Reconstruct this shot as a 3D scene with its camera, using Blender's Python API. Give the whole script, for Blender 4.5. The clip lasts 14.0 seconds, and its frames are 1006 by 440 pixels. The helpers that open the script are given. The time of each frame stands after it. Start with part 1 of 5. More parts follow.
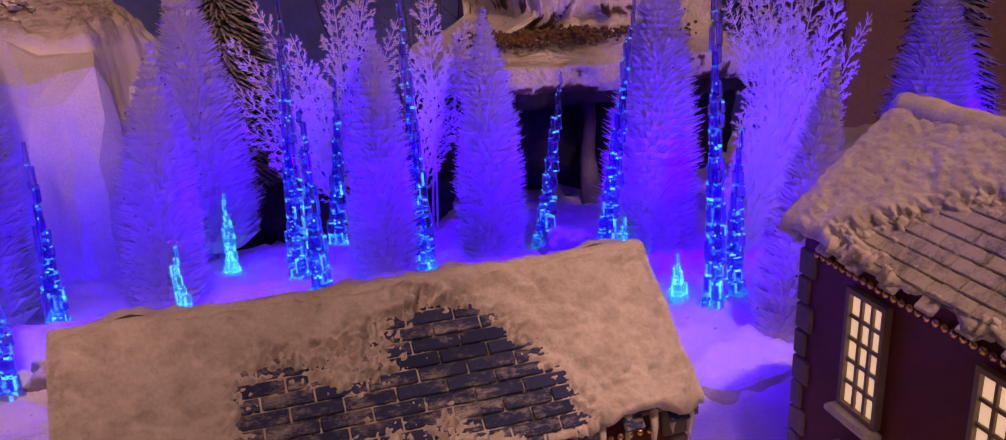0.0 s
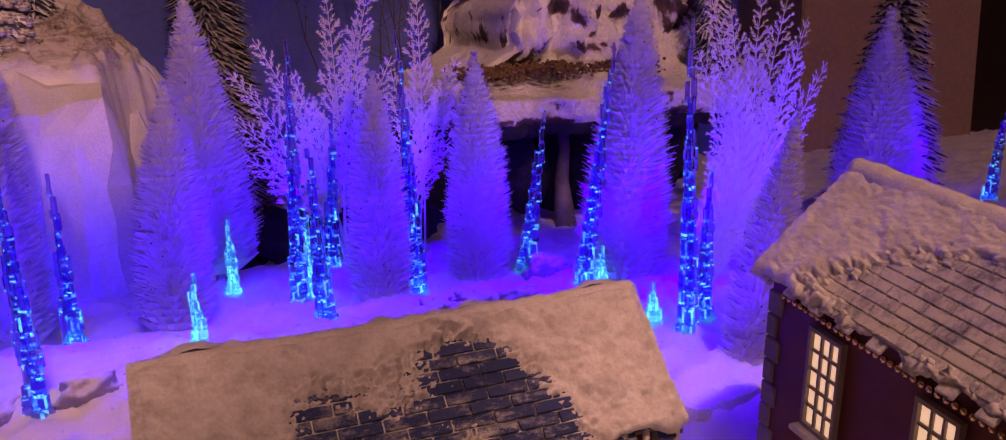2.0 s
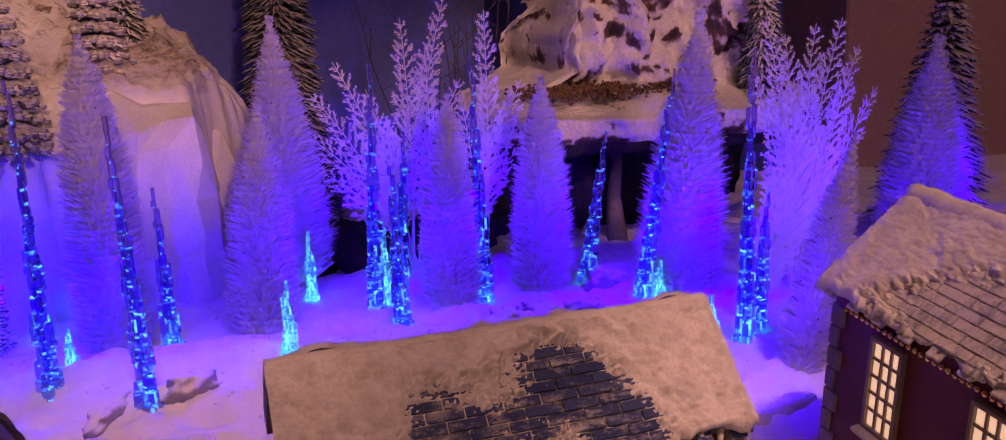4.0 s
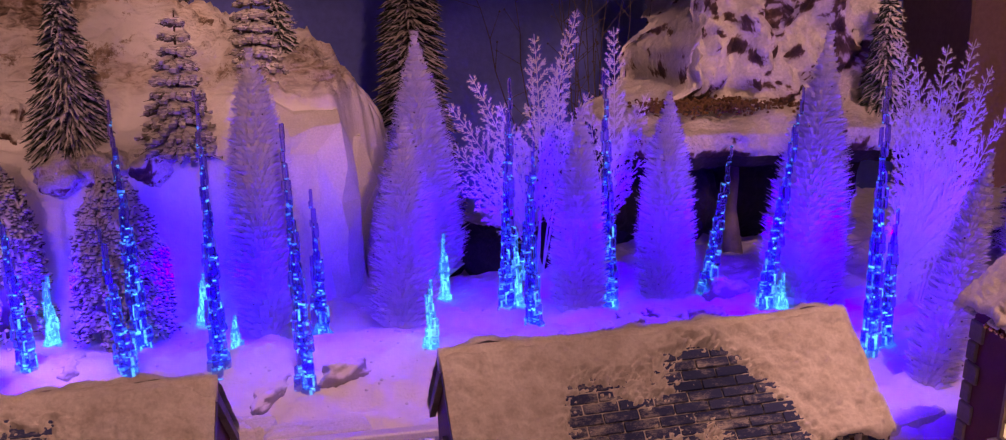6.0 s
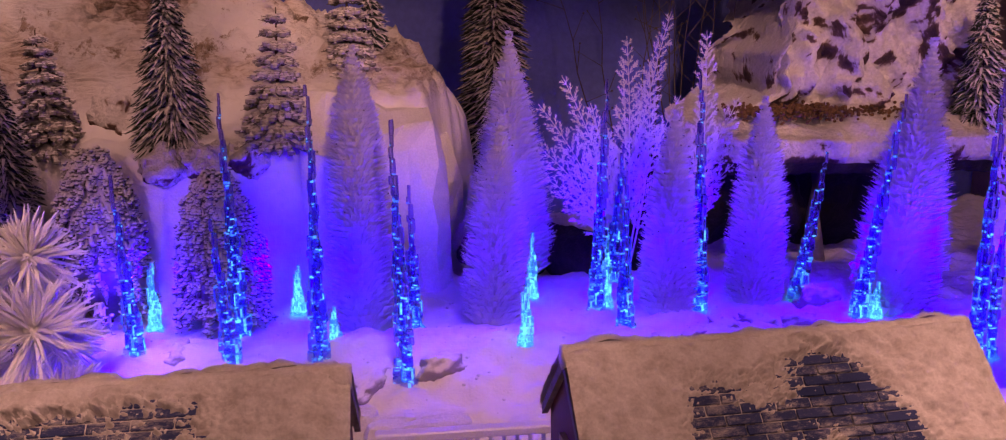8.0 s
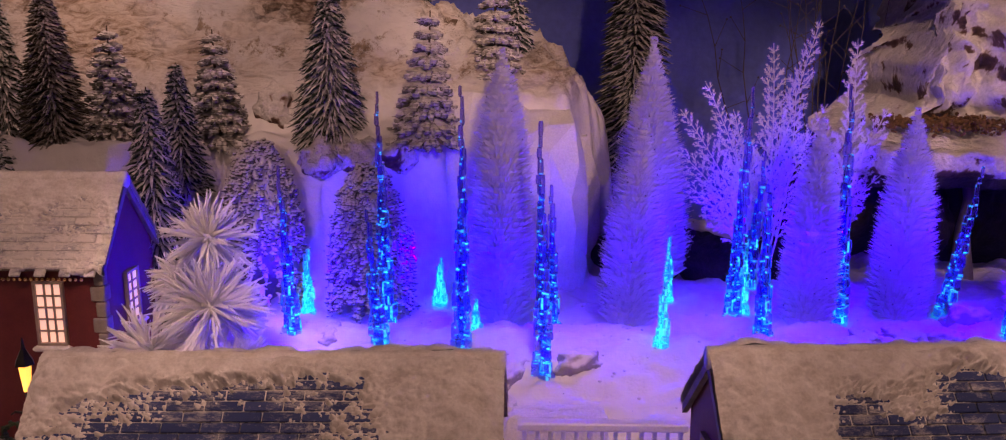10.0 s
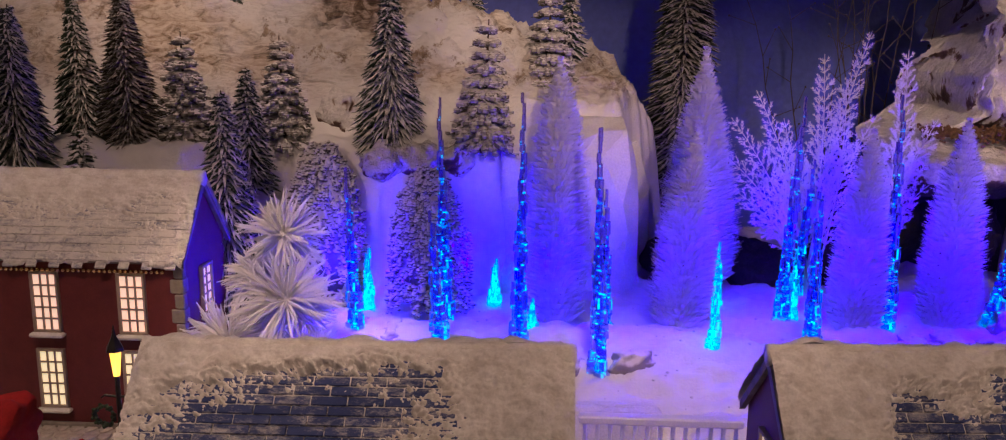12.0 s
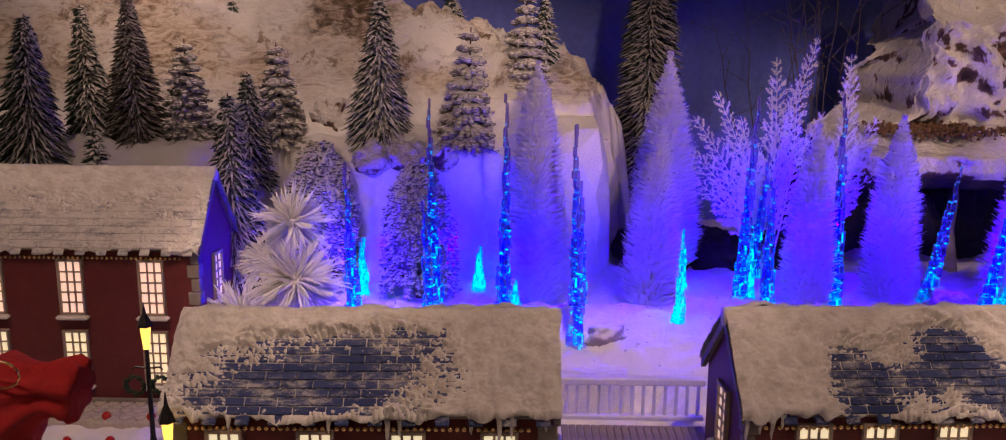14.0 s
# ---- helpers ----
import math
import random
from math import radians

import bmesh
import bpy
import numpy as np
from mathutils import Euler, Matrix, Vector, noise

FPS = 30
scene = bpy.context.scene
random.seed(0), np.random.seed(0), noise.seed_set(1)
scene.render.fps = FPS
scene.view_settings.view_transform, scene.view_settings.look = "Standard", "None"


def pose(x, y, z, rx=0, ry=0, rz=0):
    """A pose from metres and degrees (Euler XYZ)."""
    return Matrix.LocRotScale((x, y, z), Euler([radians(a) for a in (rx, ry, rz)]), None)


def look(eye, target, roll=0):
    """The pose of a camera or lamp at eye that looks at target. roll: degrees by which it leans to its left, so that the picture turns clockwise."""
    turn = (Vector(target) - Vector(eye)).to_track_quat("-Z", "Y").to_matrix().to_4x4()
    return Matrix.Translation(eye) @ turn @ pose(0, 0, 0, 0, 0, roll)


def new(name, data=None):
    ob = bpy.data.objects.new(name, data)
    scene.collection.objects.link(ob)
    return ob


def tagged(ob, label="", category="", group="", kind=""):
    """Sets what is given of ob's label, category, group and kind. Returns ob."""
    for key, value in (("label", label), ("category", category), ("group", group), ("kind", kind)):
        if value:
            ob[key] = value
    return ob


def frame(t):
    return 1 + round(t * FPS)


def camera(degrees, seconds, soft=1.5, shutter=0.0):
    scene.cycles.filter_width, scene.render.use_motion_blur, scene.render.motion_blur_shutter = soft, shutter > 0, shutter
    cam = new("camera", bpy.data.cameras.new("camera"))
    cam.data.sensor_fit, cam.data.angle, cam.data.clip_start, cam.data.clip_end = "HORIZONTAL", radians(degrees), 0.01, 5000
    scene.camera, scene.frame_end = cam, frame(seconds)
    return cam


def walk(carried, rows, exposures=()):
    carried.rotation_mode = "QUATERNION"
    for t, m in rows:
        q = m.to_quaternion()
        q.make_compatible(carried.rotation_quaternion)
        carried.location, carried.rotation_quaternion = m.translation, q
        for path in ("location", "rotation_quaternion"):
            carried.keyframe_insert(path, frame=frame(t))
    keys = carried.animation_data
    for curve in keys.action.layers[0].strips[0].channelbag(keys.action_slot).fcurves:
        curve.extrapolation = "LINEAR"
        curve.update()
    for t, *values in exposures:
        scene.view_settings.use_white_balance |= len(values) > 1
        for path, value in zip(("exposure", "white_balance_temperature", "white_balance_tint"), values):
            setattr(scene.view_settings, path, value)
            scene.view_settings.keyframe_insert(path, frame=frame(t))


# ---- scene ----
cam = camera(58.2, 14.0, 1.15)
METRES, EYE, TILT, LEAN, TURN = 0.40, 0.36, -14.0, 3.5, -15.0
ROWS = [
    (0.0, 0.0, 0.0, 0.0, -0.0, -0.0, 0.0),
    (0.5, -0.0128, -0.027, 0.004, -1.87, 0.04, 0.0),
    (1.0, -0.0348, -0.0397, 0.0233, -2.43, 0.23, -0.21),
    (1.5, -0.0509, -0.0819, 0.0424, -2.77, 0.3, -0.42),
    (2.0, -0.0734, -0.1482, 0.0489, -2.85, 0.36, -0.53),
    (4.5, -0.1893, -0.2959, 0.0521, 0.4, 1.2, -1.62),
    (5.0, -0.2189, -0.3302, 0.0501, 2.12, 1.23, -2.19),
    (5.5, -0.2332, -0.3542, 0.0507, 3.41, 1.22, -2.68),
    (6.0, -0.2559, -0.3799, 0.0492, 4.58, 1.25, -3.11),
    (6.5, -0.2856, -0.3896, 0.0411, 5.33, 1.26, -3.49),
    (7.0, -0.3121, -0.3931, 0.0322, 6.05, 1.26, -3.92),
    (7.5, -0.3362, -0.393, 0.0348, 6.53, 1.19, -4.29),
    (8.0, -0.3657, -0.4041, 0.0363, 7.47, 1.15, -4.71),
    (8.5, -0.3771, -0.4226, 0.0394, 8.73, 1.04, -5.17),
    (9.0, -0.3808, -0.443, 0.032, 11.79, 0.76, -5.72),
    (11.5, -0.4349, -0.5166, 0.012, 16.57, 0.55, -8.06),
    (12.0, -0.4375, -0.5547, 0.0077, 17.11, 0.59, -8.12),
    (12.5, -0.4338, -0.5997, -0.0015, 17.62, 0.54, -8.06),
    (13.0, -0.4267, -0.6521, -0.0146, 17.63, 0.6, -7.94),
    (13.5, -0.4224, -0.7084, -0.0205, 17.28, 0.75, -7.8),
    (14.0, -0.4104, -0.7713, -0.0366, 15.09, 1.08, -7.53),
]
walk(cam, [(t, pose(0, 0, EYE, TILT, LEAN, TURN) @ pose(METRES * x, METRES * y, METRES * z, 90 + pitch, roll, yaw)) for t, x, y, z, yaw, pitch, roll in ROWS],
     [(0.0, -0.46, 6500, 46), (3.0, -0.38, 6600, 58), (8.5, -0.28, 6500, 56), (11.3, -0.16, 5400, 12), (14.0, -0.06, 5450, 13)])

# ---- light ----
world = bpy.data.worlds.new("world")
scene.world = world
world.use_nodes = True
world.node_tree.nodes["Background"].inputs[0].default_value = (0.30, 0.24, 0.26, 1)
world.node_tree.nodes["Background"].inputs[1].default_value = 0.015


def area_lamp(name, m, size, energy, colour):
    d = bpy.data.lights.new(name, "AREA")
    d.size, d.energy, d.color = size, energy, colour
    ob = new(name, d)
    ob.matrix_world = m
    return ob


def led(name, x, y, z, energy, colour):
    d = bpy.data.lights.new(name, "POINT")
    d.energy, d.color, d.shadow_soft_size = energy, colour, 0.003
    ob = new(name, d)
    ob.location = (x, y, z)
    return ob


WARM = (1.0, 0.60, 0.36)
LED_BLUE = (0.066, 0.0, 1.0)
LED_DEEP = (0.030, 0.0, 1.0)
area_lamp("room_lamp", look((-0.75, -1.25, 1.20), (-0.2, 0.7, 0.2)), 0.35, 1.7, WARM)
area_lamp("room_lamp", look((0.60, -1.2, 1.25), (0.2, 0.6, 0.2)), 0.35, 1.7, WARM)


def spot(eye, target, cone, energy):
    """An added warm spot, no fixture seen, aimed to brighten one part of the village."""
    d = bpy.data.lights.new("fill_spot", "SPOT")
    d.energy, d.color, d.spot_size, d.spot_blend, d.shadow_soft_size = energy, WARM, radians(cone), 0.7, 0.04
    new("fill_spot", d).matrix_world = look(eye, target)


# added fill spots, each placed for the part it brightens
spot((-0.60, -0.55, 1.80), (-0.62, 0.42, 0.2), 24, 62)
spot((-0.36, -0.60, 1.80), (-0.455, 0.53, 0.23), 8, 95)
spot((-0.42, -1.70, 0.98), (-0.42, 0.76, 0.31), 5, 48)
spot((-0.10, -0.60, 1.80), (-0.15, 0.53, 0.13), 9, 42)
spot((0.00, -0.55, 1.80), (-0.10, 0.31, 0.2), 24, 44)
spot((0.30, -0.60, 1.80), (0.28, 0.23, 0.26), 17, 74)
spot((-0.35, -0.10, 1.80), (-0.56, 1.16, 0.46), 27, 72)
spot((-0.80, -0.10, 1.80), (-0.88, 1.05, 0.45), 24, 40)
spot((0.20, -0.40, 1.80), (-0.20, 0.98, 0.36), 11, 40)
spot((0.10, -1.70, 0.98), (-0.15, 0.80, 0.42), 10, 120)
spot((0.24, -1.70, 0.98), (0.16, 0.80, 0.40), 9, 90)
spot((0.40, -1.60, 0.98), (0.43, 0.70, 0.35), 12, 46)
spot((0.30, -0.80, 1.70), (0.38, 1.02, 0.42), 15, 95)
spot((0.95, -0.30, 1.80), (0.98, 1.25, 0.30), 34, 26)
# blue light of the icicles, set among the tree feet; some added only as fill
for x, y, z, e in ((-0.150, 0.660, 0.21, 0.42), (-0.03, 0.700, 0.21, 0.36), (0.012, 0.772, 0.22, 0.40), (0.04, 0.675, 0.20, 0.24), (0.125, 0.685, 0.21, 0.32), (0.125, 0.785, 0.22, 0.38), (0.235, 0.70, 0.20, 0.40),
                   (0.245, 0.640, 0.21, 0.38), (0.325, 0.625, 0.21, 0.60), (0.246, 0.444, 0.20, 0.40), (0.335, 0.50, 0.20, 0.18), (0.462, 0.600, 0.22, 0.60), (0.64, 0.66, 0.22, 0.45), (0.79, 0.76, 0.21, 0.10)):
    led("icicle_fill_led", x, y, z + 0.015, e * 1.2, LED_BLUE)
# bluer fill added at the foot of the hill and by the spiky plant
for x, y, z, e in ((-0.435, 0.705, 0.19, 0.40), (-0.402, 0.600, 0.18, 0.36), (-0.410, 0.728, 0.20, 0.46), (-0.290, 0.745, 0.205, 0.62), (-0.235, 0.680, 0.20, 0.26)):
    led("icicle_fill_led", x, y, z, e * 1.25, LED_DEEP)


# ---- materials ----
def tree_of(name):
    m = bpy.data.materials.new(name)
    m.use_nodes = True
    n = m.node_tree.nodes
    return m, m.node_tree, n["Principled BSDF"]


def ramp(nt, fac, stops):
    r = nt.nodes.new("ShaderNodeValToRGB")
    while len(r.color_ramp.elements) < len(stops):
        r.color_ramp.elements.new(0.5)
    for e, (p, c) in zip(r.color_ramp.elements, stops):
        e.position, e.color = p, (*c, 1)
    nt.links.new(fac, r.inputs[0])
    return r.outputs[0]


def noise_node(nt, scale, detail=4.0, rough=0.6, coord="Object"):
    c = nt.nodes.new("ShaderNodeTexCoord")
    t = nt.nodes.new("ShaderNodeTexNoise")
    t.inputs["Scale"].default_value, t.inputs["Detail"].default_value, t.inputs["Roughness"].default_value = scale, detail, rough
    nt.links.new(c.outputs[coord], t.inputs["Vector"])
    return t.outputs["Fac"]


def mix(nt, fac, a, b, kind="MIX"):
    x = nt.nodes.new("ShaderNodeMix")
    x.data_type, x.blend_type = "RGBA", kind
    if fac is not None:
        nt.links.new(fac, x.inputs[0])
    for socket, v in ((x.inputs[6], a), (x.inputs[7], b)):
        if isinstance(v, tuple):
            socket.default_value = (*v, 1)
        else:
            nt.links.new(v, socket)
    return x.outputs[2]


def maths(nt, op, a, b=None, c=None):
    x = nt.nodes.new("ShaderNodeMath")
    x.operation = op
    for socket, v in zip(x.inputs, (a, b, c)):
        if v is None:
            continue
        if isinstance(v, (int, float)):
            socket.default_value = v
        else:
            nt.links.new(v, socket)
    return x.outputs[0]


def bump(nt, bsdf, height, strength, distance):
    b = nt.nodes.new("ShaderNodeBump")
    b.inputs["Strength"].default_value, b.inputs["Distance"].default_value = strength, distance
    nt.links.new(height, b.inputs["Height"])
    nt.links.new(b.outputs[0], bsdf.inputs["Normal"])


def grainy(name, stops, scale=60.0, fine=400.0, rough=0.7, relief=0.4, depth=0.002, metal=0.0, coord="Object"):
    """A surface whose colour wanders between the stops at one scale, with finer grain and relief."""
    m, nt, b = tree_of(name)
    big, small = noise_node(nt, scale, coord=coord), noise_node(nt, fine, 3.0, coord=coord)
    col = ramp(nt, big, stops)
    col = mix(nt, None, col, ramp(nt, small, ((0.3, (0.82, 0.82, 0.82)), (0.7, (1, 1, 1)))), "MULTIPLY")
    nt.nodes[-1].inputs[0].default_value = 1.0
    nt.links.new(col, b.inputs["Base Color"])
    b.inputs["Roughness"].default_value, b.inputs["Metallic"].default_value = rough, metal
    both = maths(nt, "MULTIPLY_ADD", big, 0.6, maths(nt, "MULTIPLY", small, 0.4))
    bump(nt, b, both, relief, depth)
    return m


def frosted(name, dark, dark2, snow, low, high, scale=90.0, rough=0.85, weight=1.6):
    """Snow where the surface looks up, the thing's own colour under it."""
    m, nt, b = tree_of(name)
    g = nt.nodes.new("ShaderNodeNewGeometry")
    s = nt.nodes.new("ShaderNodeSeparateXYZ")
    nt.links.new(g.outputs["Normal"], s.inputs[0])
    n1 = noise_node(nt, scale)
    up = maths(nt, "ADD", s.outputs[2], maths(nt, "MULTIPLY", maths(nt, "SUBTRACT", n1, 0.5), weight))
    fac = ramp(nt, maths(nt, "MULTIPLY_ADD", up, 0.5, 0.5), ((0.5 * low + 0.5, (0, 0, 0)), (0.5 * high + 0.5, (1, 1, 1))))
    own = mix(nt, n1, dark, dark2)
    nt.links.new(mix(nt, fac, own, snow), b.inputs["Base Color"])
    b.inputs["Roughness"].default_value = rough
    bump(nt, b, noise_node(nt, scale * 4), 0.5, 0.002)
    return m


def glow(name, colour, strength, scale=40.0):
    m, nt, b = tree_of(name)
    b.inputs["Base Color"].default_value = (*colour, 1)
    col = mix(nt, noise_node(nt, scale), tuple(c * 0.75 for c in colour), colour)
    nt.links.new(col, b.inputs["Emission Color"])
    b.inputs["Emission Strength"].default_value = strength
    b.inputs["Roughness"].default_value = 0.4
    return m


def lit_ice(name, colour, glow_colour, low, high):
    """Clear cast acrylic; emission stands in for its foot LED's light, fading up the strand."""
    m, nt, b = tree_of(name)
    b.inputs["Base Color"].default_value = (*colour, 1)
    b.inputs["Transmission Weight"].default_value = 0.95
    b.inputs["Roughness"].default_value = 0.05
    b.inputs["IOR"].default_value = 1.30
    c = nt.nodes.new("ShaderNodeTexCoord")
    s = nt.nodes.new("ShaderNodeSeparateXYZ")
    nt.links.new(c.outputs["Generated"], s.inputs[0])
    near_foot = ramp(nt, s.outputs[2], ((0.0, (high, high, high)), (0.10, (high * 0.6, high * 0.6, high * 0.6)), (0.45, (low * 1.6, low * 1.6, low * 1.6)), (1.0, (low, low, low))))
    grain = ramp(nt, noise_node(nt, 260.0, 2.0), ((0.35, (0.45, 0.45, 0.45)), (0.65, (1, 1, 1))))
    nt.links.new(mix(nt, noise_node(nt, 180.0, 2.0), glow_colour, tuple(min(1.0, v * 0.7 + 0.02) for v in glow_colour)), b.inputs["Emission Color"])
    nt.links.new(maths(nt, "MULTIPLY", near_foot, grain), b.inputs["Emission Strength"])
    return m


def hill_snow():
    """White snow with tan plaster rock showing through in rough patches high on the hill."""
    m, nt, b = tree_of("hill_snow")
    c = nt.nodes.new("ShaderNodeTexCoord")
    s = nt.nodes.new("ShaderNodeSeparateXYZ")
    nt.links.new(c.outputs["Object"], s.inputs[0])
    n1, n2, n3 = noise_node(nt, 25.0), noise_node(nt, 500.0, 3.0), noise_node(nt, 17.0, 12.0, 0.80)
    high = ramp(nt, s.outputs[2], ((0.335, (0, 0, 0)), (0.375, (1, 1, 1))))
    bare = maths(nt, "MULTIPLY", ramp(nt, n3, ((0.545, (0, 0, 0)), (0.60, (1, 1, 1)))), high)
    white = ramp(nt, n1, ((0.3, (0.74, 0.73, 0.74)), (0.7, (0.86, 0.85, 0.85))))
    # buff plaster where the flock is thin, creased along slanting strata
    mp = nt.nodes.new("ShaderNodeMapping")
    mp.inputs["Scale"].default_value, mp.inputs["Rotation"].default_value = (1.0, 1.0, 2.6), (0.0, 0.5, 0.0)
    nt.links.new(c.outputs["Object"], mp.inputs[0])
    crease = nt.nodes.new("ShaderNodeTexNoise")
    crease.inputs["Scale"].default_value, crease.inputs["Detail"].default_value, crease.inputs["Roughness"].default_value, crease.inputs["Distortion"].default_value = 34.0, 8.0, 0.66, 1.4
    nt.links.new(mp.outputs[0], crease.inputs["Vector"])
    buff = ramp(nt, crease.outputs["Fac"], ((0.36, (0.22, 0.16, 0.10)), (0.45, (0.52, 0.43, 0.33)), (0.56, (0.74, 0.68, 0.60))))
    thin = maths(nt, "MULTIPLY", ramp(nt, noise_node(nt, 6.0, 5.0), ((0.42, (0, 0, 0)), (0.58, (1, 1, 1)))), high)
    # one dark scratched outcrop high on the slope
    v = nt.nodes.new("ShaderNodeVectorMath")
    v.operation = "DISTANCE"
    v.inputs[1].default_value = (-0.475, 1.02, 0.440)
    nt.links.new(c.outputs["Object"], v.inputs[0])
    near = ramp(nt, maths(nt, "MULTIPLY_ADD", maths(nt, "SUBTRACT", n3, 0.5), 0.12, v.outputs["Value"]), ((0.045, (1, 1, 1)), (0.075, (0, 0, 0))))
    dark = ramp(nt, crease.outputs["Fac"], ((0.40, (0.05, 0.035, 0.022)), (0.50, (0.16, 0.11, 0.07)), (0.60, (0.50, 0.42, 0.34))))
    tan = ramp(nt, noise_node(nt, 120.0), ((0.35, (0.16, 0.11, 0.07)), (0.65, (0.46, 0.37, 0.28))))
    col = mix(nt, bare, mix(nt, thin, white, buff), tan)
    nt.links.new(mix(nt, near, col, dark), b.inputs["Base Color"])
    b.inputs["Roughness"].default_value = 0.82
    rough_h = maths(nt, "MULTIPLY", maths(nt, "MULTIPLY_ADD", crease.outputs["Fac"], 1.6, n3), maths(nt, "MULTIPLY", high, 1.6))
    bump(nt, b, maths(nt, "ADD", rough_h, maths(nt, "MULTIPLY_ADD", n1, 0.6, maths(nt, "MULTIPLY", n2, 0.10))), 0.75, 0.007)
    return m


def patchy_rock():
    """Brown painted rock with brushed-on snow: dark creases, tan slopes, white crusts."""
    m, nt, b = tree_of("patchy_rock")
    c = nt.nodes.new("ShaderNodeTexCoord")
    mp = nt.nodes.new("ShaderNodeMapping")
    mp.inputs["Scale"].default_value = (1, 1, 0.8)
    nt.links.new(c.outputs["Object"], mp.inputs[0])
    t = nt.nodes.new("ShaderNodeTexNoise")
    t.inputs["Scale"].default_value, t.inputs["Detail"].default_value, t.inputs["Roughness"].default_value, t.inputs["Distortion"].default_value = 13.0, 9.0, 0.62, 0.8
    nt.links.new(mp.outputs[0], t.inputs["Vector"])
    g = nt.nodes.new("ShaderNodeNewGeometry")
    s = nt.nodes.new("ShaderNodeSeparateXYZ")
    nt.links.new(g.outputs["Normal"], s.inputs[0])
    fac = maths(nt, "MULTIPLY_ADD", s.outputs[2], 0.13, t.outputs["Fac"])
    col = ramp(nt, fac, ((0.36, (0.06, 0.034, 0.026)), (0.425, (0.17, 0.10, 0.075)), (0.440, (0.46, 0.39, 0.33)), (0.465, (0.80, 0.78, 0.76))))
    col = mix(nt, None, col, ramp(nt, noise_node(nt, 260.0), ((0.3, (0.75, 0.75, 0.75)), (0.7, (1, 1, 1)))), "MULTIPLY")
    nt.nodes[-1].inputs[0].default_value = 1.0
    nt.links.new(col, b.inputs["Base Color"])
    b.inputs["Roughness"].default_value = 0.85
    bump(nt, b, maths(nt, "MULTIPLY_ADD", noise_node(nt, 160.0), 0.25, fac), 0.9, 0.02)
    return m


def slate(name, low, high):
    """Blue-grey slates with snow dust caught in streaks along the courses."""
    m, nt, b = tree_of(name)
    o = nt.nodes.new("ShaderNodeObjectInfo")
    base = ramp(nt, o.outputs["Random"], ((0.0, (0.018, 0.034, 0.140)), (1.0, (0.036, 0.056, 0.190))))
    g = nt.nodes.new("ShaderNodeNewGeometry")
    t = nt.nodes.new("ShaderNodeTexNoise")
    t.inputs["Scale"].default_value, t.inputs["Detail"].default_value, t.inputs["Roughness"].default_value = 55.0, 10.0, 0.86
    mp = nt.nodes.new("ShaderNodeMapping")
    mp.inputs["Scale"].default_value = (0.55, 1.3, 1.3)
    nt.links.new(g.outputs["Position"], mp.inputs[0])
    nt.links.new(mp.outputs[0], t.inputs["Vector"])
    fac = ramp(nt, t.outputs["Fac"], ((low, (0, 0, 0)), (high, (1, 1, 1))))
    nt.links.new(mix(nt, fac, base, (0.66, 0.64, 0.62)), b.inputs["Base Color"])
    b.inputs["Roughness"].default_value = 0.75
    bump(nt, b, t.outputs["Fac"], 0.6, 0.002)
    return m


def translucent(m, colour, share):
    """Thin plastic: part of the light goes through."""
    nt = m.node_tree
    out, b = nt.nodes["Material Output"], nt.nodes["Principled BSDF"]
    t = nt.nodes.new("ShaderNodeBsdfTranslucent")
    t.inputs[0].default_value = (*colour, 1)
    x = nt.nodes.new("ShaderNodeMixShader")
    x.inputs[0].default_value = share
    nt.links.new(b.outputs[0], x.inputs[1])
    nt.links.new(t.outputs[0], x.inputs[2])
    nt.links.new(x.outputs[0], out.inputs[0])
    return m


SNOW = grainy("snow", ((0.3, (0.74, 0.73, 0.74)), (0.7, (0.86, 0.85, 0.85))), 25, 500, 0.8, 0.5, 0.003)
ROOF_SNOW = grainy("roof_snow", ((0.25, (0.60, 0.56, 0.52)), (0.6, (0.83, 0.81, 0.79))), 90, 600, 0.8, 0.5, 0.003)
FLOCK = grainy("white_bristle", ((0.3, (0.86, 0.85, 0.87)), (0.7, (0.94, 0.93, 0.95))), 120, 900, 0.5, 0.1, 0.001)
translucent(FLOCK, (0.95, 0.95, 0.96), 0.20)
WHITE_PLASTIC = grainy("white_plastic", ((0.3, (0.88, 0.88, 0.89)), (0.7, (0.93, 0.93, 0.94))), 60, 700, 0.35, 0.1, 0.001)
translucent(WHITE_PLASTIC, (0.95, 0.95, 0.96), 0.35)
FROST_BUSH = frosted("frosted_shrub", (0.05, 0.055, 0.045), (0.15, 0.14, 0.12), (0.80, 0.78, 0.77), -0.35, 0.25, 60.0, weight=0.35)
WIRE = grainy("twisted_wire", ((0.3, (0.36, 0.35, 0.36)), (0.7, (0.55, 0.53, 0.54))), 90, 600, 0.4, 0.3, 0.001, 0.8)
GLITTER = grainy("glitter", ((0.3, (0.9, 0.85, 0.85)), (0.7, (1, 0.97, 0.95))), 60, 300, 0.12, 0.0, 0.001, 0.9)
PINE = frosted("frosted_pine", (0.016, 0.036, 0.026), (0.04, 0.065, 0.042), (0.72, 0.70, 0.70), 0.36, 0.72)
PINE_SNOWY = frosted("snowy_pine", (0.05, 0.06, 0.04), (0.13, 0.11, 0.08), (0.82, 0.80, 0.79), -0.10, 0.22, weight=0.45)
PINE_DULL = frosted("brown_frosted_pine", (0.03, 0.032, 0.022), (0.08, 0.07, 0.05), (0.55, 0.52, 0.50), 0.35, 0.85)
PINE_TIPS = frosted("tip_frosted_pine", (0.010, 0.020, 0.014), (0.03, 0.04, 0.03), (0.78, 0.76, 0.76), 0.05, 0.35, 220.0, weight=2.0)
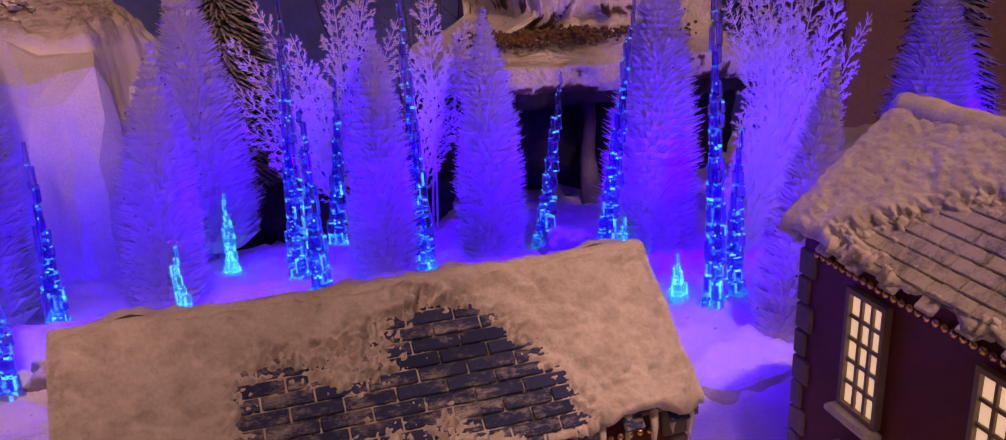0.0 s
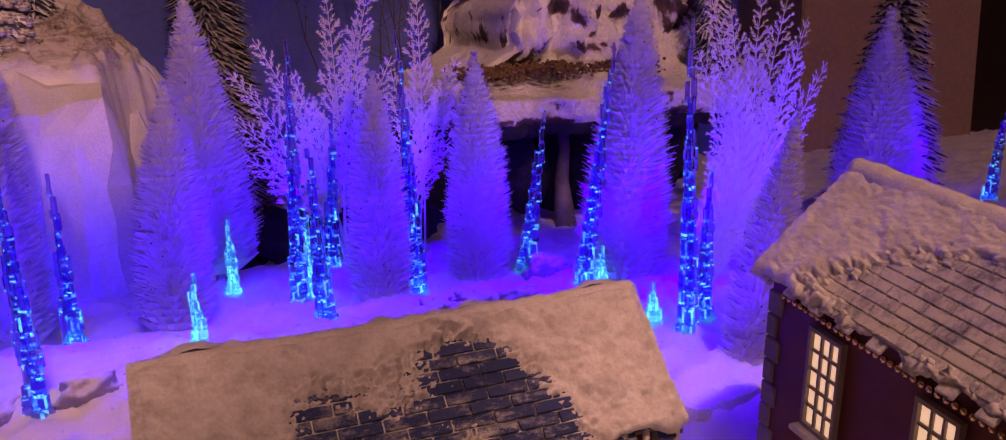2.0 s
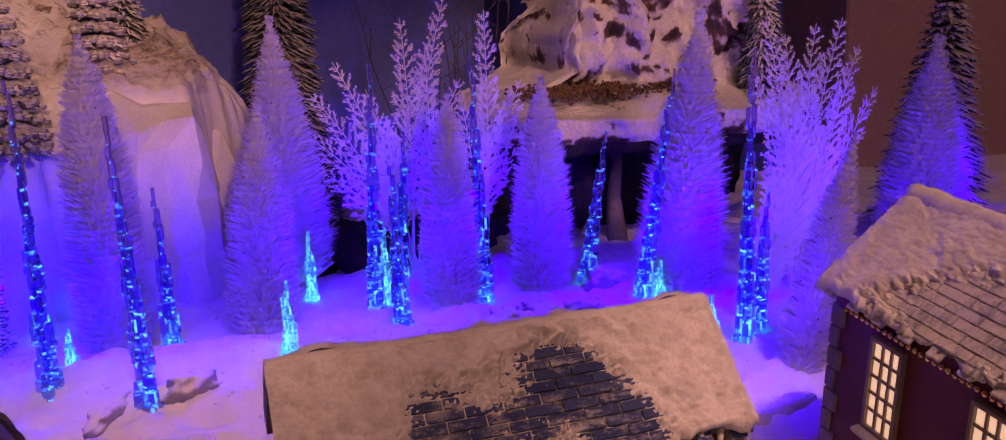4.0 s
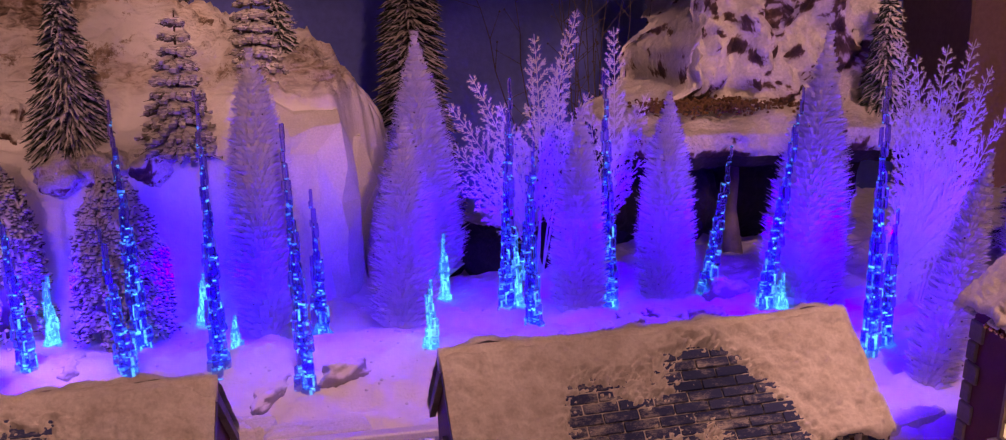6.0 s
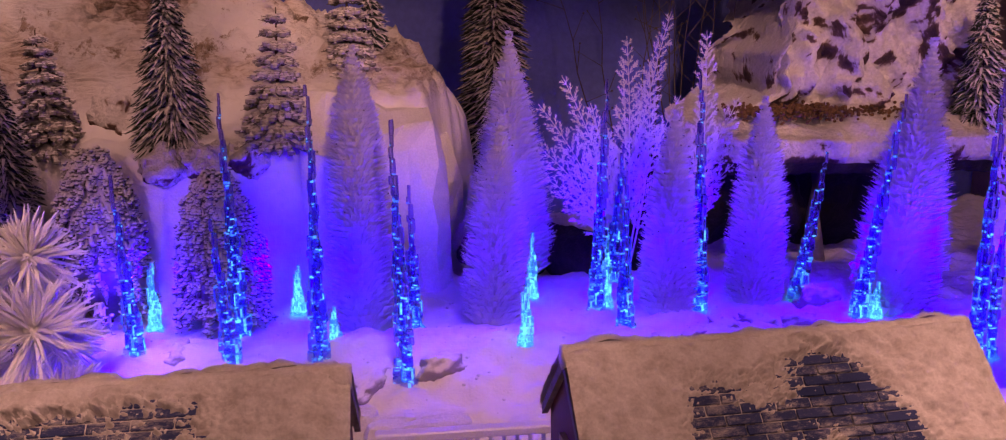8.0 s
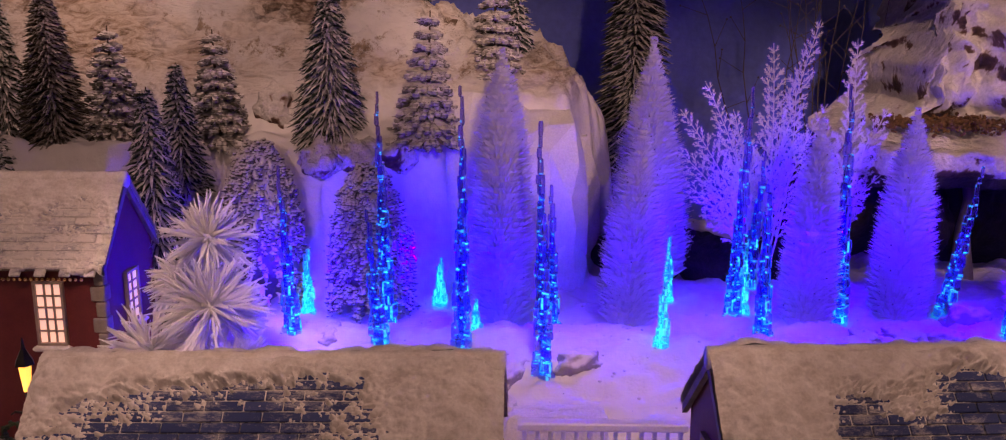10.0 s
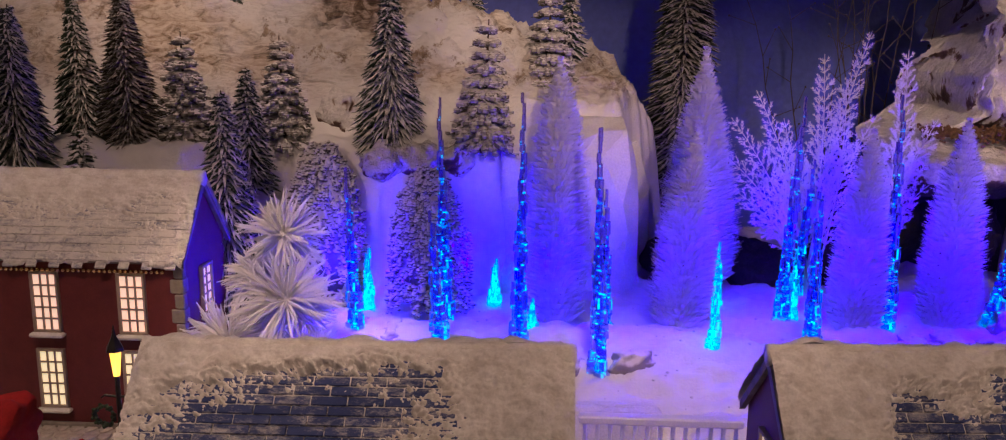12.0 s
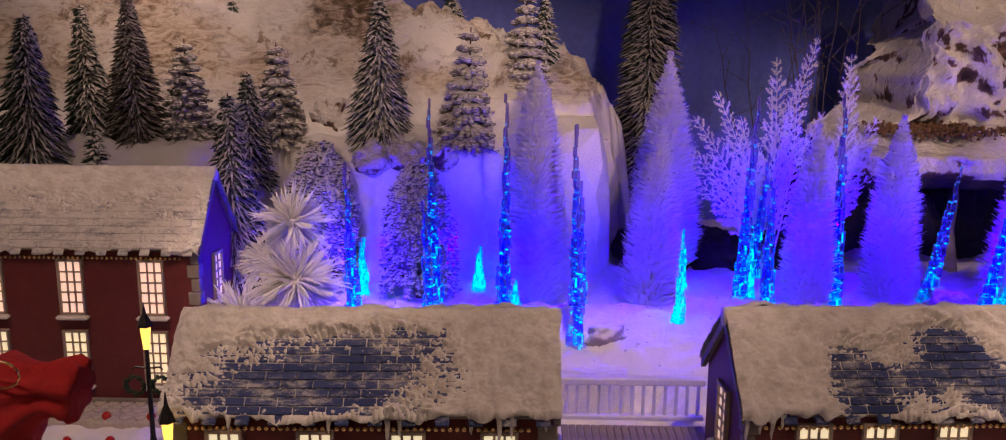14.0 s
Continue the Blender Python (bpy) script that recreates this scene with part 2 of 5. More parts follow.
DARK_PINE = frosted("dark_pine", (0.012, 0.022, 0.016), (0.03, 0.04, 0.03), (0.55, 0.53, 0.53), 0.40, 0.85)
BARK = grainy("bark", ((0.3, (0.06, 0.04, 0.025)), (0.7, (0.13, 0.09, 0.06))), 150, 500, 0.9, 0.6, 0.002)
ROCK = patchy_rock()
HILL_SNOW = hill_snow()
STONE = frosted("small_stone", (0.20, 0.18, 0.18), (0.40, 0.36, 0.35), (0.80, 0.78, 0.78), 0.30, 0.80, 60.0)
GRAVEL = grainy("brown_gravel", ((0.3, (0.07, 0.035, 0.015)), (0.7, (0.20, 0.11, 0.05))), 200, 600, 0.9, 0.3, 0.001)
# near-black: shade of the ledge hollow and the gully put into the colour
SHADE_ROCK = grainy("shade_rock", ((0.3, (0.010, 0.010, 0.011)), (0.7, (0.036, 0.034, 0.035))), 30, 200, 0.9, 0.8, 0.01)
ICE = lit_ice("lit_acrylic", (0.45, 0.36, 1.0), (0.03, 0.0, 0.70), 0.010, 0.22)
ICE_FOOT = lit_ice("lit_acrylic_foot", (0.30, 0.75, 1.0), (0.0, 0.50, 0.80), 0.16, 0.75)
# emissive colour for the glints drawn on the strands
ICE_GLINT = lit_ice("acrylic_glint", (0.30, 0.85, 1.0), (0.02, 0.66, 0.95), 1.5, 2.0)
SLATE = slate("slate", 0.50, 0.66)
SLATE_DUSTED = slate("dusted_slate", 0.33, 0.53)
RED_WALL = grainy("red_plaster", ((0.3, (0.105, 0.016, 0.018)), (0.7, (0.15, 0.026, 0.026))), 70, 700, 0.6, 0.3, 0.001)
GREY_STONE = grainy("grey_stone", ((0.3, (0.19, 0.165, 0.145)), (0.7, (0.31, 0.275, 0.24))), 80, 500, 0.85, 0.5, 0.002)
TRIM = grainy("painted_trim", ((0.3, (0.28, 0.22, 0.17)), (0.7, (0.38, 0.31, 0.25))), 80, 500, 0.7, 0.3, 0.001)
GOLD = grainy("gold_bead", ((0.3, (0.70, 0.42, 0.14)), (0.7, (0.95, 0.66, 0.30))), 60, 400, 0.22, 0.1, 0.001, 0.9)
PANE = glow("lit_pane", (1.0, 0.77, 0.40), 0.92)
PANE_AMBER = glow("amber_pane", (1.0, 0.62, 0.40), 0.95)
LAMP_GLOW = glow("lantern_glass", (1.0, 0.55, 0.06), 2.2)
BLACK_IRON = grainy("black_iron", ((0.3, (0.012, 0.012, 0.012)), (0.7, (0.03, 0.03, 0.03))), 100, 500, 0.4, 0.3, 0.001, 0.5)
VELVET = grainy("red_velvet", ((0.3, (0.28, 0.008, 0.010)), (0.7, (0.42, 0.014, 0.014))), 90, 900, 0.95, 0.5, 0.002)
GREEN = grainy("wreath_green", ((0.3, (0.012, 0.03, 0.016)), (0.7, (0.035, 0.06, 0.03))), 150, 600, 0.8, 0.5, 0.002)
RED_BEAD = grainy("red_bauble", ((0.3, (0.40, 0.012, 0.012)), (0.7, (0.52, 0.02, 0.02))), 40, 300, 0.15, 0.05, 0.001)
WOOD = grainy("grey_wood", ((0.3, (0.22, 0.18, 0.15)), (0.7, (0.36, 0.30, 0.26))), 60, 400, 0.75, 0.4, 0.001)
NAVY = grainy("navy_curtain", ((0.3, (0.11, 0.15, 0.58)), (0.7, (0.16, 0.20, 0.70))), 6, 80, 0.9, 0.3, 0.01)
BROWN = grainy("brown_wall", ((0.3, (0.48, 0.32, 0.22)), (0.7, (0.56, 0.38, 0.27))), 4, 120, 0.85, 0.2, 0.002)
DARK_WOOD = grainy("dark_wood", ((0.3, (0.022, 0.010, 0.008)), (0.7, (0.045, 0.02, 0.016))), 8, 90, 0.6, 0.3, 0.003)
FLOOR = grainy("floor_vinyl", ((0.3, (0.10, 0.09, 0.08)), (0.7, (0.15, 0.13, 0.12))), 4, 60, 0.6, 0.2, 0.002)
PLASTER = grainy("plaster", ((0.3, (0.20, 0.17, 0.15)), (0.7, (0.25, 0.21, 0.18))), 3, 60, 0.9, 0.2, 0.002)
PAVING = grainy("snowy_paving", ((0.3, (0.42, 0.37, 0.33)), (0.7, (0.62, 0.57, 0.52))), 120, 600, 0.85, 0.5, 0.002)
TWIG = grainy("dark_twig", ((0.3, (0.05, 0.04, 0.04)), (0.7, (0.10, 0.08, 0.08))), 100, 400, 0.9, 0.3, 0.001)


# ---- building helpers ----
def mesh(name, verts, faces, material, smooth=False):
    me = bpy.data.meshes.new(name)
    me.from_pydata(verts, [], faces)
    me.materials.append(material)
    if smooth:
        me.polygons.foreach_set("use_smooth", [True] * len(me.polygons))
    me.update()
    return me


def put(name, me, parent=None, m=None, label="", kind=""):
    ob = new(name, me)
    ob.parent = parent
    if m is not None:
        ob.matrix_basis = m
    return tagged(ob, label, kind=kind)


def empty(name, m, label, category, group=""):
    ob = new(name)
    ob.empty_display_size = 0.01
    ob.matrix_basis = m
    return tagged(ob, label, category, group)


def thing(name, me, label, category, m=None, group="", kind=""):
    ob = put(name, me, None, m)
    return tagged(ob, label, category, group, kind)


class Soup:
    """Collects verts and faces of one mesh."""

    def __init__(self):
        self.v, self.f = [], []

    def add(self, verts, faces):
        k = len(self.v)
        self.v.extend(verts)
        self.f.extend(tuple(i + k for i in f) for f in faces)

    def box(self, x0, y0, z0, x1, y1, z1, b=0.0):
        """A box, its upright and lying edges cut by b."""
        if b <= 0:
            vs = [(x, y, z) for z in (z0, z1) for x, y in ((x0, y0), (x1, y0), (x1, y1), (x0, y1))]
            self.add(vs, [(3, 2, 1, 0), (4, 5, 6, 7), (0, 1, 5, 4), (1, 2, 6, 5), (2, 3, 7, 6), (3, 0, 4, 7)])
            return
        rings = []
        for z, s in ((z0, b), (z0 + b, 0), (z1 - b, 0), (z1, b)):
            rings.append([(x0 + s, y0 + s + b, z), (x0 + s + b, y0 + s, z), (x1 - s - b, y0 + s, z), (x1 - s, y0 + s + b, z),
                          (x1 - s, y1 - s - b, z), (x1 - s - b, y1 - s, z), (x0 + s + b, y1 - s, z), (x0 + s, y1 - s - b, z)])
        self.rings(rings)

    def rings(self, rings, caps=True):
        n = len(rings[0])
        fs = []
        for i in range(len(rings) - 1):
            for j in range(n):
                fs.append((i * n + j, i * n + (j + 1) % n, (i + 1) * n + (j + 1) % n, (i + 1) * n + j))
        if caps:
            fs.append(tuple(range(n - 1, -1, -1)))
            fs.append(tuple(range((len(rings) - 1) * n, len(rings) * n)))
        self.add([v for r in rings for v in r], fs)

    def tube(self, pts, radii, n=6):
        rings = []
        for i, p in enumerate(pts):
            p = Vector(p)
            d = (Vector(pts[min(i + 1, len(pts) - 1)]) - Vector(pts[max(i - 1, 0)])).normalized()
            a = d.orthogonal().normalized() if abs(d.z) < 0.95 else Vector((1, 0, 0))
            a = (a - d * a.dot(d)).normalized()
            c = d.cross(a)
            rings.append([tuple(p + (a * math.cos(2 * math.pi * j / n) + c * math.sin(2 * math.pi * j / n)) * radii[i]) for j in range(n)])
        self.rings(rings)

    def blade(self, p, q, w, side):
        """A flat tapered bristle from p to q."""
        px, py, pz = p
        qx, qy, qz = q
        sx, sy, sz = side[0] * w, side[1] * w, side[2] * w
        self.add([(px - sx, py - sy, pz - sz), (px + sx, py + sy, pz + sz), (qx + sx * 0.35, qy + sy * 0.35, qz + sz * 0.35), (qx - sx * 0.35, qy - sy * 0.35, qz - sz * 0.35)], [(0, 1, 2, 3)])

    def ball(self, c, r, n=8, squash=1.0):
        rings = []
        for i in range(1, n // 2):
            a = math.pi * i / (n // 2)
            rings.append([(c[0] + r * math.sin(a) * math.cos(2 * math.pi * j / n), c[1] + r * math.sin(a) * math.sin(2 * math.pi * j / n), c[2] - r * squash * math.cos(a)) for j in range(n)])
        k = len(self.v)
        self.rings(rings, caps=False)
        m = len(rings)
        self.v += [(c[0], c[1], c[2] - r * squash), (c[0], c[1], c[2] + r * squash)]
        b, t = len(self.v) - 2, len(self.v) - 1
        self.f += [(b, k + (j + 1) % n, k + j) for j in range(n)] + [(t, k + (m - 1) * n + j, k + (m - 1) * n + (j + 1) % n) for j in range(n)]

    def done(self, name, material, smooth=False):
        return mesh(name, self.v, self.f, material, smooth)


def fbm(x, y, z=0.0, octaves=4):
    return noise.fractal((x, y, z), 1.0, 2.0, octaves)


def smooth01(a, b, t):
    t = min(1.0, max(0.0, (t - a) / (b - a)))
    return t * t * (3 - 2 * t)


def lerp_table(table, x):
    for (x0, y0), (x1, y1) in zip(table, table[1:]):
        if x <= x1:
            return y0 + (y1 - y0) * max(0.0, (x - x0) / (x1 - x0))
    return table[-1][1]


# ---- the ground ----
CREST = ((-1.3, 0.56), (-0.80, 0.53), (-0.584, 0.50), (-0.415, 0.463), (-0.348, 0.448), (-0.264, 0.416), (-0.176, 0.388), (-0.129, 0.345), (-0.085, 0.28))


def ground_z(x, y):
    """Height of the snow landscape."""
    # flat stage with its front fall
    bank = smooth01(-0.285, -0.255, x) * (1 - smooth01(-0.125, -0.085, x + 0.008 * fbm(y * 30, 4.4)))
    brow = 0.548 + 0.010 * fbm(x * 26, 8.8)
    z = 0.085 + 0.02 * smooth01(0.53, 0.66, y) + 0.035 * (smooth01(0.42, 0.53, y) * (1 - bank) + smooth01(brow - 0.012, brow + 0.010, y) * bank)
    # wind-blown drift along the stage with a hollow behind it
    drift = smooth01(-0.47, -0.42, x) * (1 - smooth01(-0.10, -0.02, x))
    crest = 0.655 + 0.018 * fbm(x * 7, 2.2)
    z += drift * (0.010 * math.exp(-((y - crest) / 0.030) ** 2) - 0.006 * math.exp(-((y - crest - 0.085) / 0.04) ** 2))
    z += 0.010 * math.exp(-((x - 0.12) / 0.10) ** 2 - ((y - 0.648) / 0.022) ** 2)
    right = smooth01(0.16, 0.24, x)
    z += right * (0.14 - z) * smooth01(0.36, 0.47, y)
    # street in front of the red brick house
    street = 1 - smooth01(-0.52, -0.47, x)
    z += street * (0.072 - z) * (1 - smooth01(0.60, 0.70, y))
    # snowy hill on one side
    edge = -0.132 + 0.055 * smooth01(0.93, 1.06, y)
    k = 1 - smooth01(edge - 0.014, edge + 0.014, x + 0.010 * fbm(y * 14, 3.1))
    foot = 0.775 + 0.06 * smooth01(-0.36, -0.25, x) + 0.008 * fbm(x * 9, 1.7) - 0.07 * (1 - smooth01(-0.62, -0.5, x))
    hill = 0.165 * smooth01(foot, foot + 0.075, y) + 0.03 * smooth01(0.84, 0.93, y)
    top = lerp_table(CREST, x)
    hill += (top - 0.335) * smooth01(0.86, 1.04, y) - 0.10 * smooth01(1.09, 1.3, y)
    hill += (0.014 * fbm(x * 11, y * 11, 2.0) + 0.030 * abs(fbm(x * 16 + 2.0 * y, y * 26, 4.0)) + 0.020 * abs(fbm(x * 44, y * 60 + 6.0 * x, 9.0))) * smooth01(0.84, 0.97, y)
    z += k * hill
    # sunken dark gully behind the stage
    z -= (1 - k) * 0.03 * smooth01(0.86, 0.95, y)
    z += 0.0080 * fbm(x * 18, y * 24) + 0.0065 * abs(fbm(x * 30, y * 42, 7.0)) + 0.0022 * fbm(x * 70, y * 70, 5.0)
    return z


def build_ground():
    nx, ny = 500, 330
    xs = [-1.25 + 2.75 * i / nx for i in range(nx + 1)]
    ys = [0.10 + 1.26 * j / ny for j in range(ny + 1)]
    vs = [(x, y, ground_z(x, y)) for y in ys for x in xs]
    w = nx + 1
    fs = [(j * w + i, j * w + i + 1, (j + 1) * w + i + 1, (j + 1) * w + i) for j in range(ny) for i in range(nx)]
    # skirt down to the table
    edge = [i for i in range(w)] + [j * w + nx for j in range(1, ny + 1)] + [ny * w + i for i in range(nx - 1, -1, -1)] + [j * w for j in range(ny - 1, 0, -1)]
    k = len(vs)
    vs += [(vs[i][0], vs[i][1], 0.0) for i in edge]
    n = len(edge)
    fs += [(edge[(a + 1) % n], edge[a], k + a, k + (a + 1) % n) for a in range(n)]
    ob = thing("ground", mesh("ground", vs, fs, HILL_SNOW, True), "model landscape of white artificial snow with a hill", "ground", kind="structure")
    return ob


build_ground()

s = Soup()
s.box(-1.4, -0.02, -0.05, 1.6, 1.42, -0.001, 0.006)
thing("table", s.done("table", DARK_WOOD), "dark wooden display table under the snow village", "table", kind="structure")
s = Soup()
s.box(-3.0, -2.6, -0.86, 3.2, 1.6, -0.80)
thing("floor", s.done("floor", FLOOR), "dull brown vinyl floor", "floor", kind="structure")
s = Soup()
s.box(-1.3, 0.0, -0.80, 1.5, 1.35, -0.052)
thing("display_plinth", s.done("display_plinth", DARK_WOOD), "dark boxed plinth carrying the display table", "plinth", kind="structure")
s = Soup()
s.box(-3.0, 1.50, -0.80, 0.92, 1.56, 1.9)
thing("wall_north", s.done("wall_north", NAVY), "dark navy backdrop behind the village", "wall", kind="structure")
s = Soup()
s.box(0.92, 1.30, -0.80, 1.30, 1.56, 1.9, 0.004)
thing("wall_north_pier", s.done("wall_north_pier", BROWN), "plain brown painted wall pier", "wall", kind="structure")
s = Soup()
s.box(1.30, 1.32, -0.80, 3.2, 1.56, 1.9)
thing("wall_northeast", s.done("wall_northeast", DARK_WOOD), "dark wood panelled wall", "wall", kind="structure")
for nm, box in (("wall_west", (-3.06, -2.6, -0.80, -3.0, 1.56, 1.9)), ("wall_east", (3.2, -2.6, -0.80, 3.26, 1.56, 1.9)), ("wall_south", (-3.06, -2.66, -0.80, 3.26, -2.6, 1.9))):
    s = Soup()
    s.box(*box)
    thing(nm, s.done(nm, PLASTER), "plain plastered room wall", "wall", kind="structure")
s = Soup()
s.box(-3.06, -2.66, 1.9, 3.26, 1.56, 1.96)
thing("ceiling", s.done("ceiling", PLASTER), "plain plaster ceiling", "ceiling", kind="structure")


# ---- the mountain with its overhanging ledge ----
def build_mountain():
    profile = ((1.10, 0.10), (1.06, 0.15), (1.05, 0.21), (1.03, 0.240), (0.95, 0.246), (0.885, 0.246), (0.868, 0.266), (0.872, 0.286), (0.905, 0.298),
               (0.965, 0.306), (0.99, 0.325), (0.998, 0.36), (1.006, 0.40), (1.000, 0.432), (1.012, 0.455), (1.06, 0.468), (1.10, 0.50), (1.15, 0.56), (1.22, 0.60))
    fine = []
    for (y0, z0), (y1, z1) in zip(profile, profile[1:]):
        fine += [(y0 + (y1 - y0) * k / 6, z0 + (z1 - z0) * k / 6) for k in range(6)]
    fine.append(profile[-1])
    nx = 150
    vs = []
    for i in range(nx + 1):
        x = 0.165 + 0.47 * i / nx
        side = (1 - smooth01(0.165, 0.225, x)) + 0.9 * smooth01(0.56, 0.635, x)
        for y, z in fine:
            r = smooth01(0.30, 0.34, z)
            d = 0.030 * fbm(x * 9, z * 9, 1.0) + 0.062 * abs(fbm(x * 17, z * 8, 8.0)) + 0.020 * abs(fbm(x * 38, z * 30, 2.0)) + 0.006 * fbm(x * 90, z * 90, 2.0)
            lip = 0.03 * fbm(x * 8, 0.3, 6.0) * (1 - r)
            vs.append((x + 0.01 * fbm(z * 20, y * 20, x * 5) + ((0.090 * r + 0.04 * smooth01(0.37, 0.46, z) + 0.09 * smooth01(0.44, 0.58, z)) * (1 - smooth01(0.165, 0.33, x))), y - d * (0.25 + 1.0 * r) + lip + side * (0.10 + 0.1 * r), z + 0.008 * fbm(x * 14, y * 14, 3.0) - side * 0.05 * smooth01(0.36, 0.5, z)))
    w = len(fine)
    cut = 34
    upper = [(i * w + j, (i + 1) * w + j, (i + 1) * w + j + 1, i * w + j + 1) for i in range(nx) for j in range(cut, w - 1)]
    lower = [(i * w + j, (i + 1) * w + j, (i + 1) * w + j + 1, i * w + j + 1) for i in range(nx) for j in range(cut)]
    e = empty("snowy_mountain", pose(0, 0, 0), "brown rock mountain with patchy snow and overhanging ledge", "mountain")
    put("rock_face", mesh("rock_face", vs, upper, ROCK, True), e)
    # faces below the lip painted near-black as the overhang's shade
    put("cave", mesh("cave", vs, lower, SHADE_ROCK, True), e, None, "hollow under the ledge, its shade put into near-black colour")
    # frozen fall in the hollow; grey instead of pale, shade put into its colour
    s = Soup()
    s.tube([(0.365, 1.00, 0.10), (0.362, 1.005, 0.17), (0.369, 1.01, 0.21), (0.366, 1.015, 0.25)], [0.016, 0.009, 0.007, 0.009], 9)
    put("frozen_fall", s.done("frozen_fall", GREY_STONE, True), e, None, "frozen waterfall greyed for the shade of the hollow")
    # brown gravel along the ledge
    s = Soup()
    rnd = random.Random(12)
    for i in range(900):
        u = rnd.random()
        x = 0.225 + 0.13 * u + rnd.gauss(0, 0.012) + (0.10 if rnd.random() < 0.25 else 0)
        y = 0.945 + rnd.gauss(0, 0.014)
        s.ball((x, y, 0.313 + rnd.uniform(-0.004, 0.006) + 0.15 * (y - 0.945)), rnd.uniform(0.0015, 0.003), 6, 0.8)
    put("gravel", s.done("gravel", GRAVEL), e, None, "loose brown gravel", "stuff")


build_mountain()


def boulder(name, x, y, z, rx, ry, rz, seed, material, label):
    s = Soup()
    s.ball((0, 0, 0), 1.0, 40)
    vs = []
    for v in s.v:
        p = Vector(v)
        k = 1 + 0.35 * fbm(p.x * 1.3 + seed, p.y * 1.3, p.z * 1.3) + 0.16 * abs(fbm(p.x * 2.6, p.y * 2.6 + seed, p.z * 2.6)) + 0.07 * fbm(p.x * 7, p.y * 7 + seed, p.z * 7)
        vs.append((p.x * rx * k, p.y * ry * k, p.z * rz * k))
    return thing(name, mesh(name, vs, s.f, material, True), label, "rock", pose(x, y, z, 0, 0, seed * 40))


for a in ((-0.415, 0.83, 0.285, 0.024, 0.022, 0.020, 1), (-0.375, 0.835, 0.288, 0.028, 0.024, 0.020, 2), (-0.335, 0.84, 0.288, 0.020, 0.020, 0.018, 3),
          (-0.475, 0.90, 0.325, 0.030, 0.03, 0.032, 4)):
    boulder("boulder", *a, ROCK, "grey-brown boulder capped with snow on the slope")
for a in ((-0.149, 0.612, 0.136, 0.021, 0.013, 0.013, 5), (-0.205, 0.604, 0.130, 0.030, 0.010, 0.010, 6), (0.115, 0.655, 0.146, 0.024, 0.012, 0.009, 7),
          (0.150, 0.665, 0.146, 0.022, 0.012, 0.009, 8), (0.238, 0.735, 0.142, 0.024, 0.016, 0.016, 9), (0.085, 0.645, 0.144, 0.020, 0.01, 0.008, 10), (0.055, 0.628, 0.142, 0.024, 0.010, 0.008, 17), (0.185, 0.66, 0.145, 0.022, 0.010, 0.009, 18), (0.125, 0.63, 0.142, 0.022, 0.009, 0.008, 19), (-0.375, 0.66, 0.142, 0.022, 0.016, 0.012, 11)):
    boulder("flat_stone", *a, STONE, "flat grey stone half sunk in snow")
# gully boulders, their near-black colour carries the shade back there
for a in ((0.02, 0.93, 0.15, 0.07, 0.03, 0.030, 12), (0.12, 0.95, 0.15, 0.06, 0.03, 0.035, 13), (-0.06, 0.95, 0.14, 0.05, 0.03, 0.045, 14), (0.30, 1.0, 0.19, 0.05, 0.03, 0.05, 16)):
    boulder("dark_boulder", *a, SHADE_ROCK, "dark bare boulder in the shaded gully")

# white faceted cliff blocks at the end of the hill
def cliff_block(x, y, z, sx, sy, sz, turn, seed):
    rnd = random.Random(seed)
    s = Soup()
    rings = []
    for z0, k in ((0, 1.05), (0.35, 1.0), (0.7, 0.95), (1.0, 0.62)):
        ring = []
        for j in range(6):
            a = 2 * math.pi * j / 6 + rnd.uniform(-0.25, 0.25)
            ring.append((sx * k * math.cos(a) * rnd.uniform(0.9, 1.15), sy * k * math.sin(a) * rnd.uniform(0.9, 1.15), sz * z0 + rnd.uniform(-0.006, 0.006)))
        rings.append(ring)
    s.rings(rings)
    thing("cliff_block", s.done("cliff_block", SNOW), "white faceted foam cliff block dusted with snow", "cliff", pose(x, y, z, 0, 0, turn))


for a in ((-0.152, 0.838, 0.11, 0.024, 0.020, 0.082, 10, 3), (-0.150, 0.98, 0.10, 0.05, 0.05, 0.20, 40, 4), (-0.262, 0.822, 0.12, 0.018, 0.014, 0.060, 15, 5)):
    cliff_block(*a)


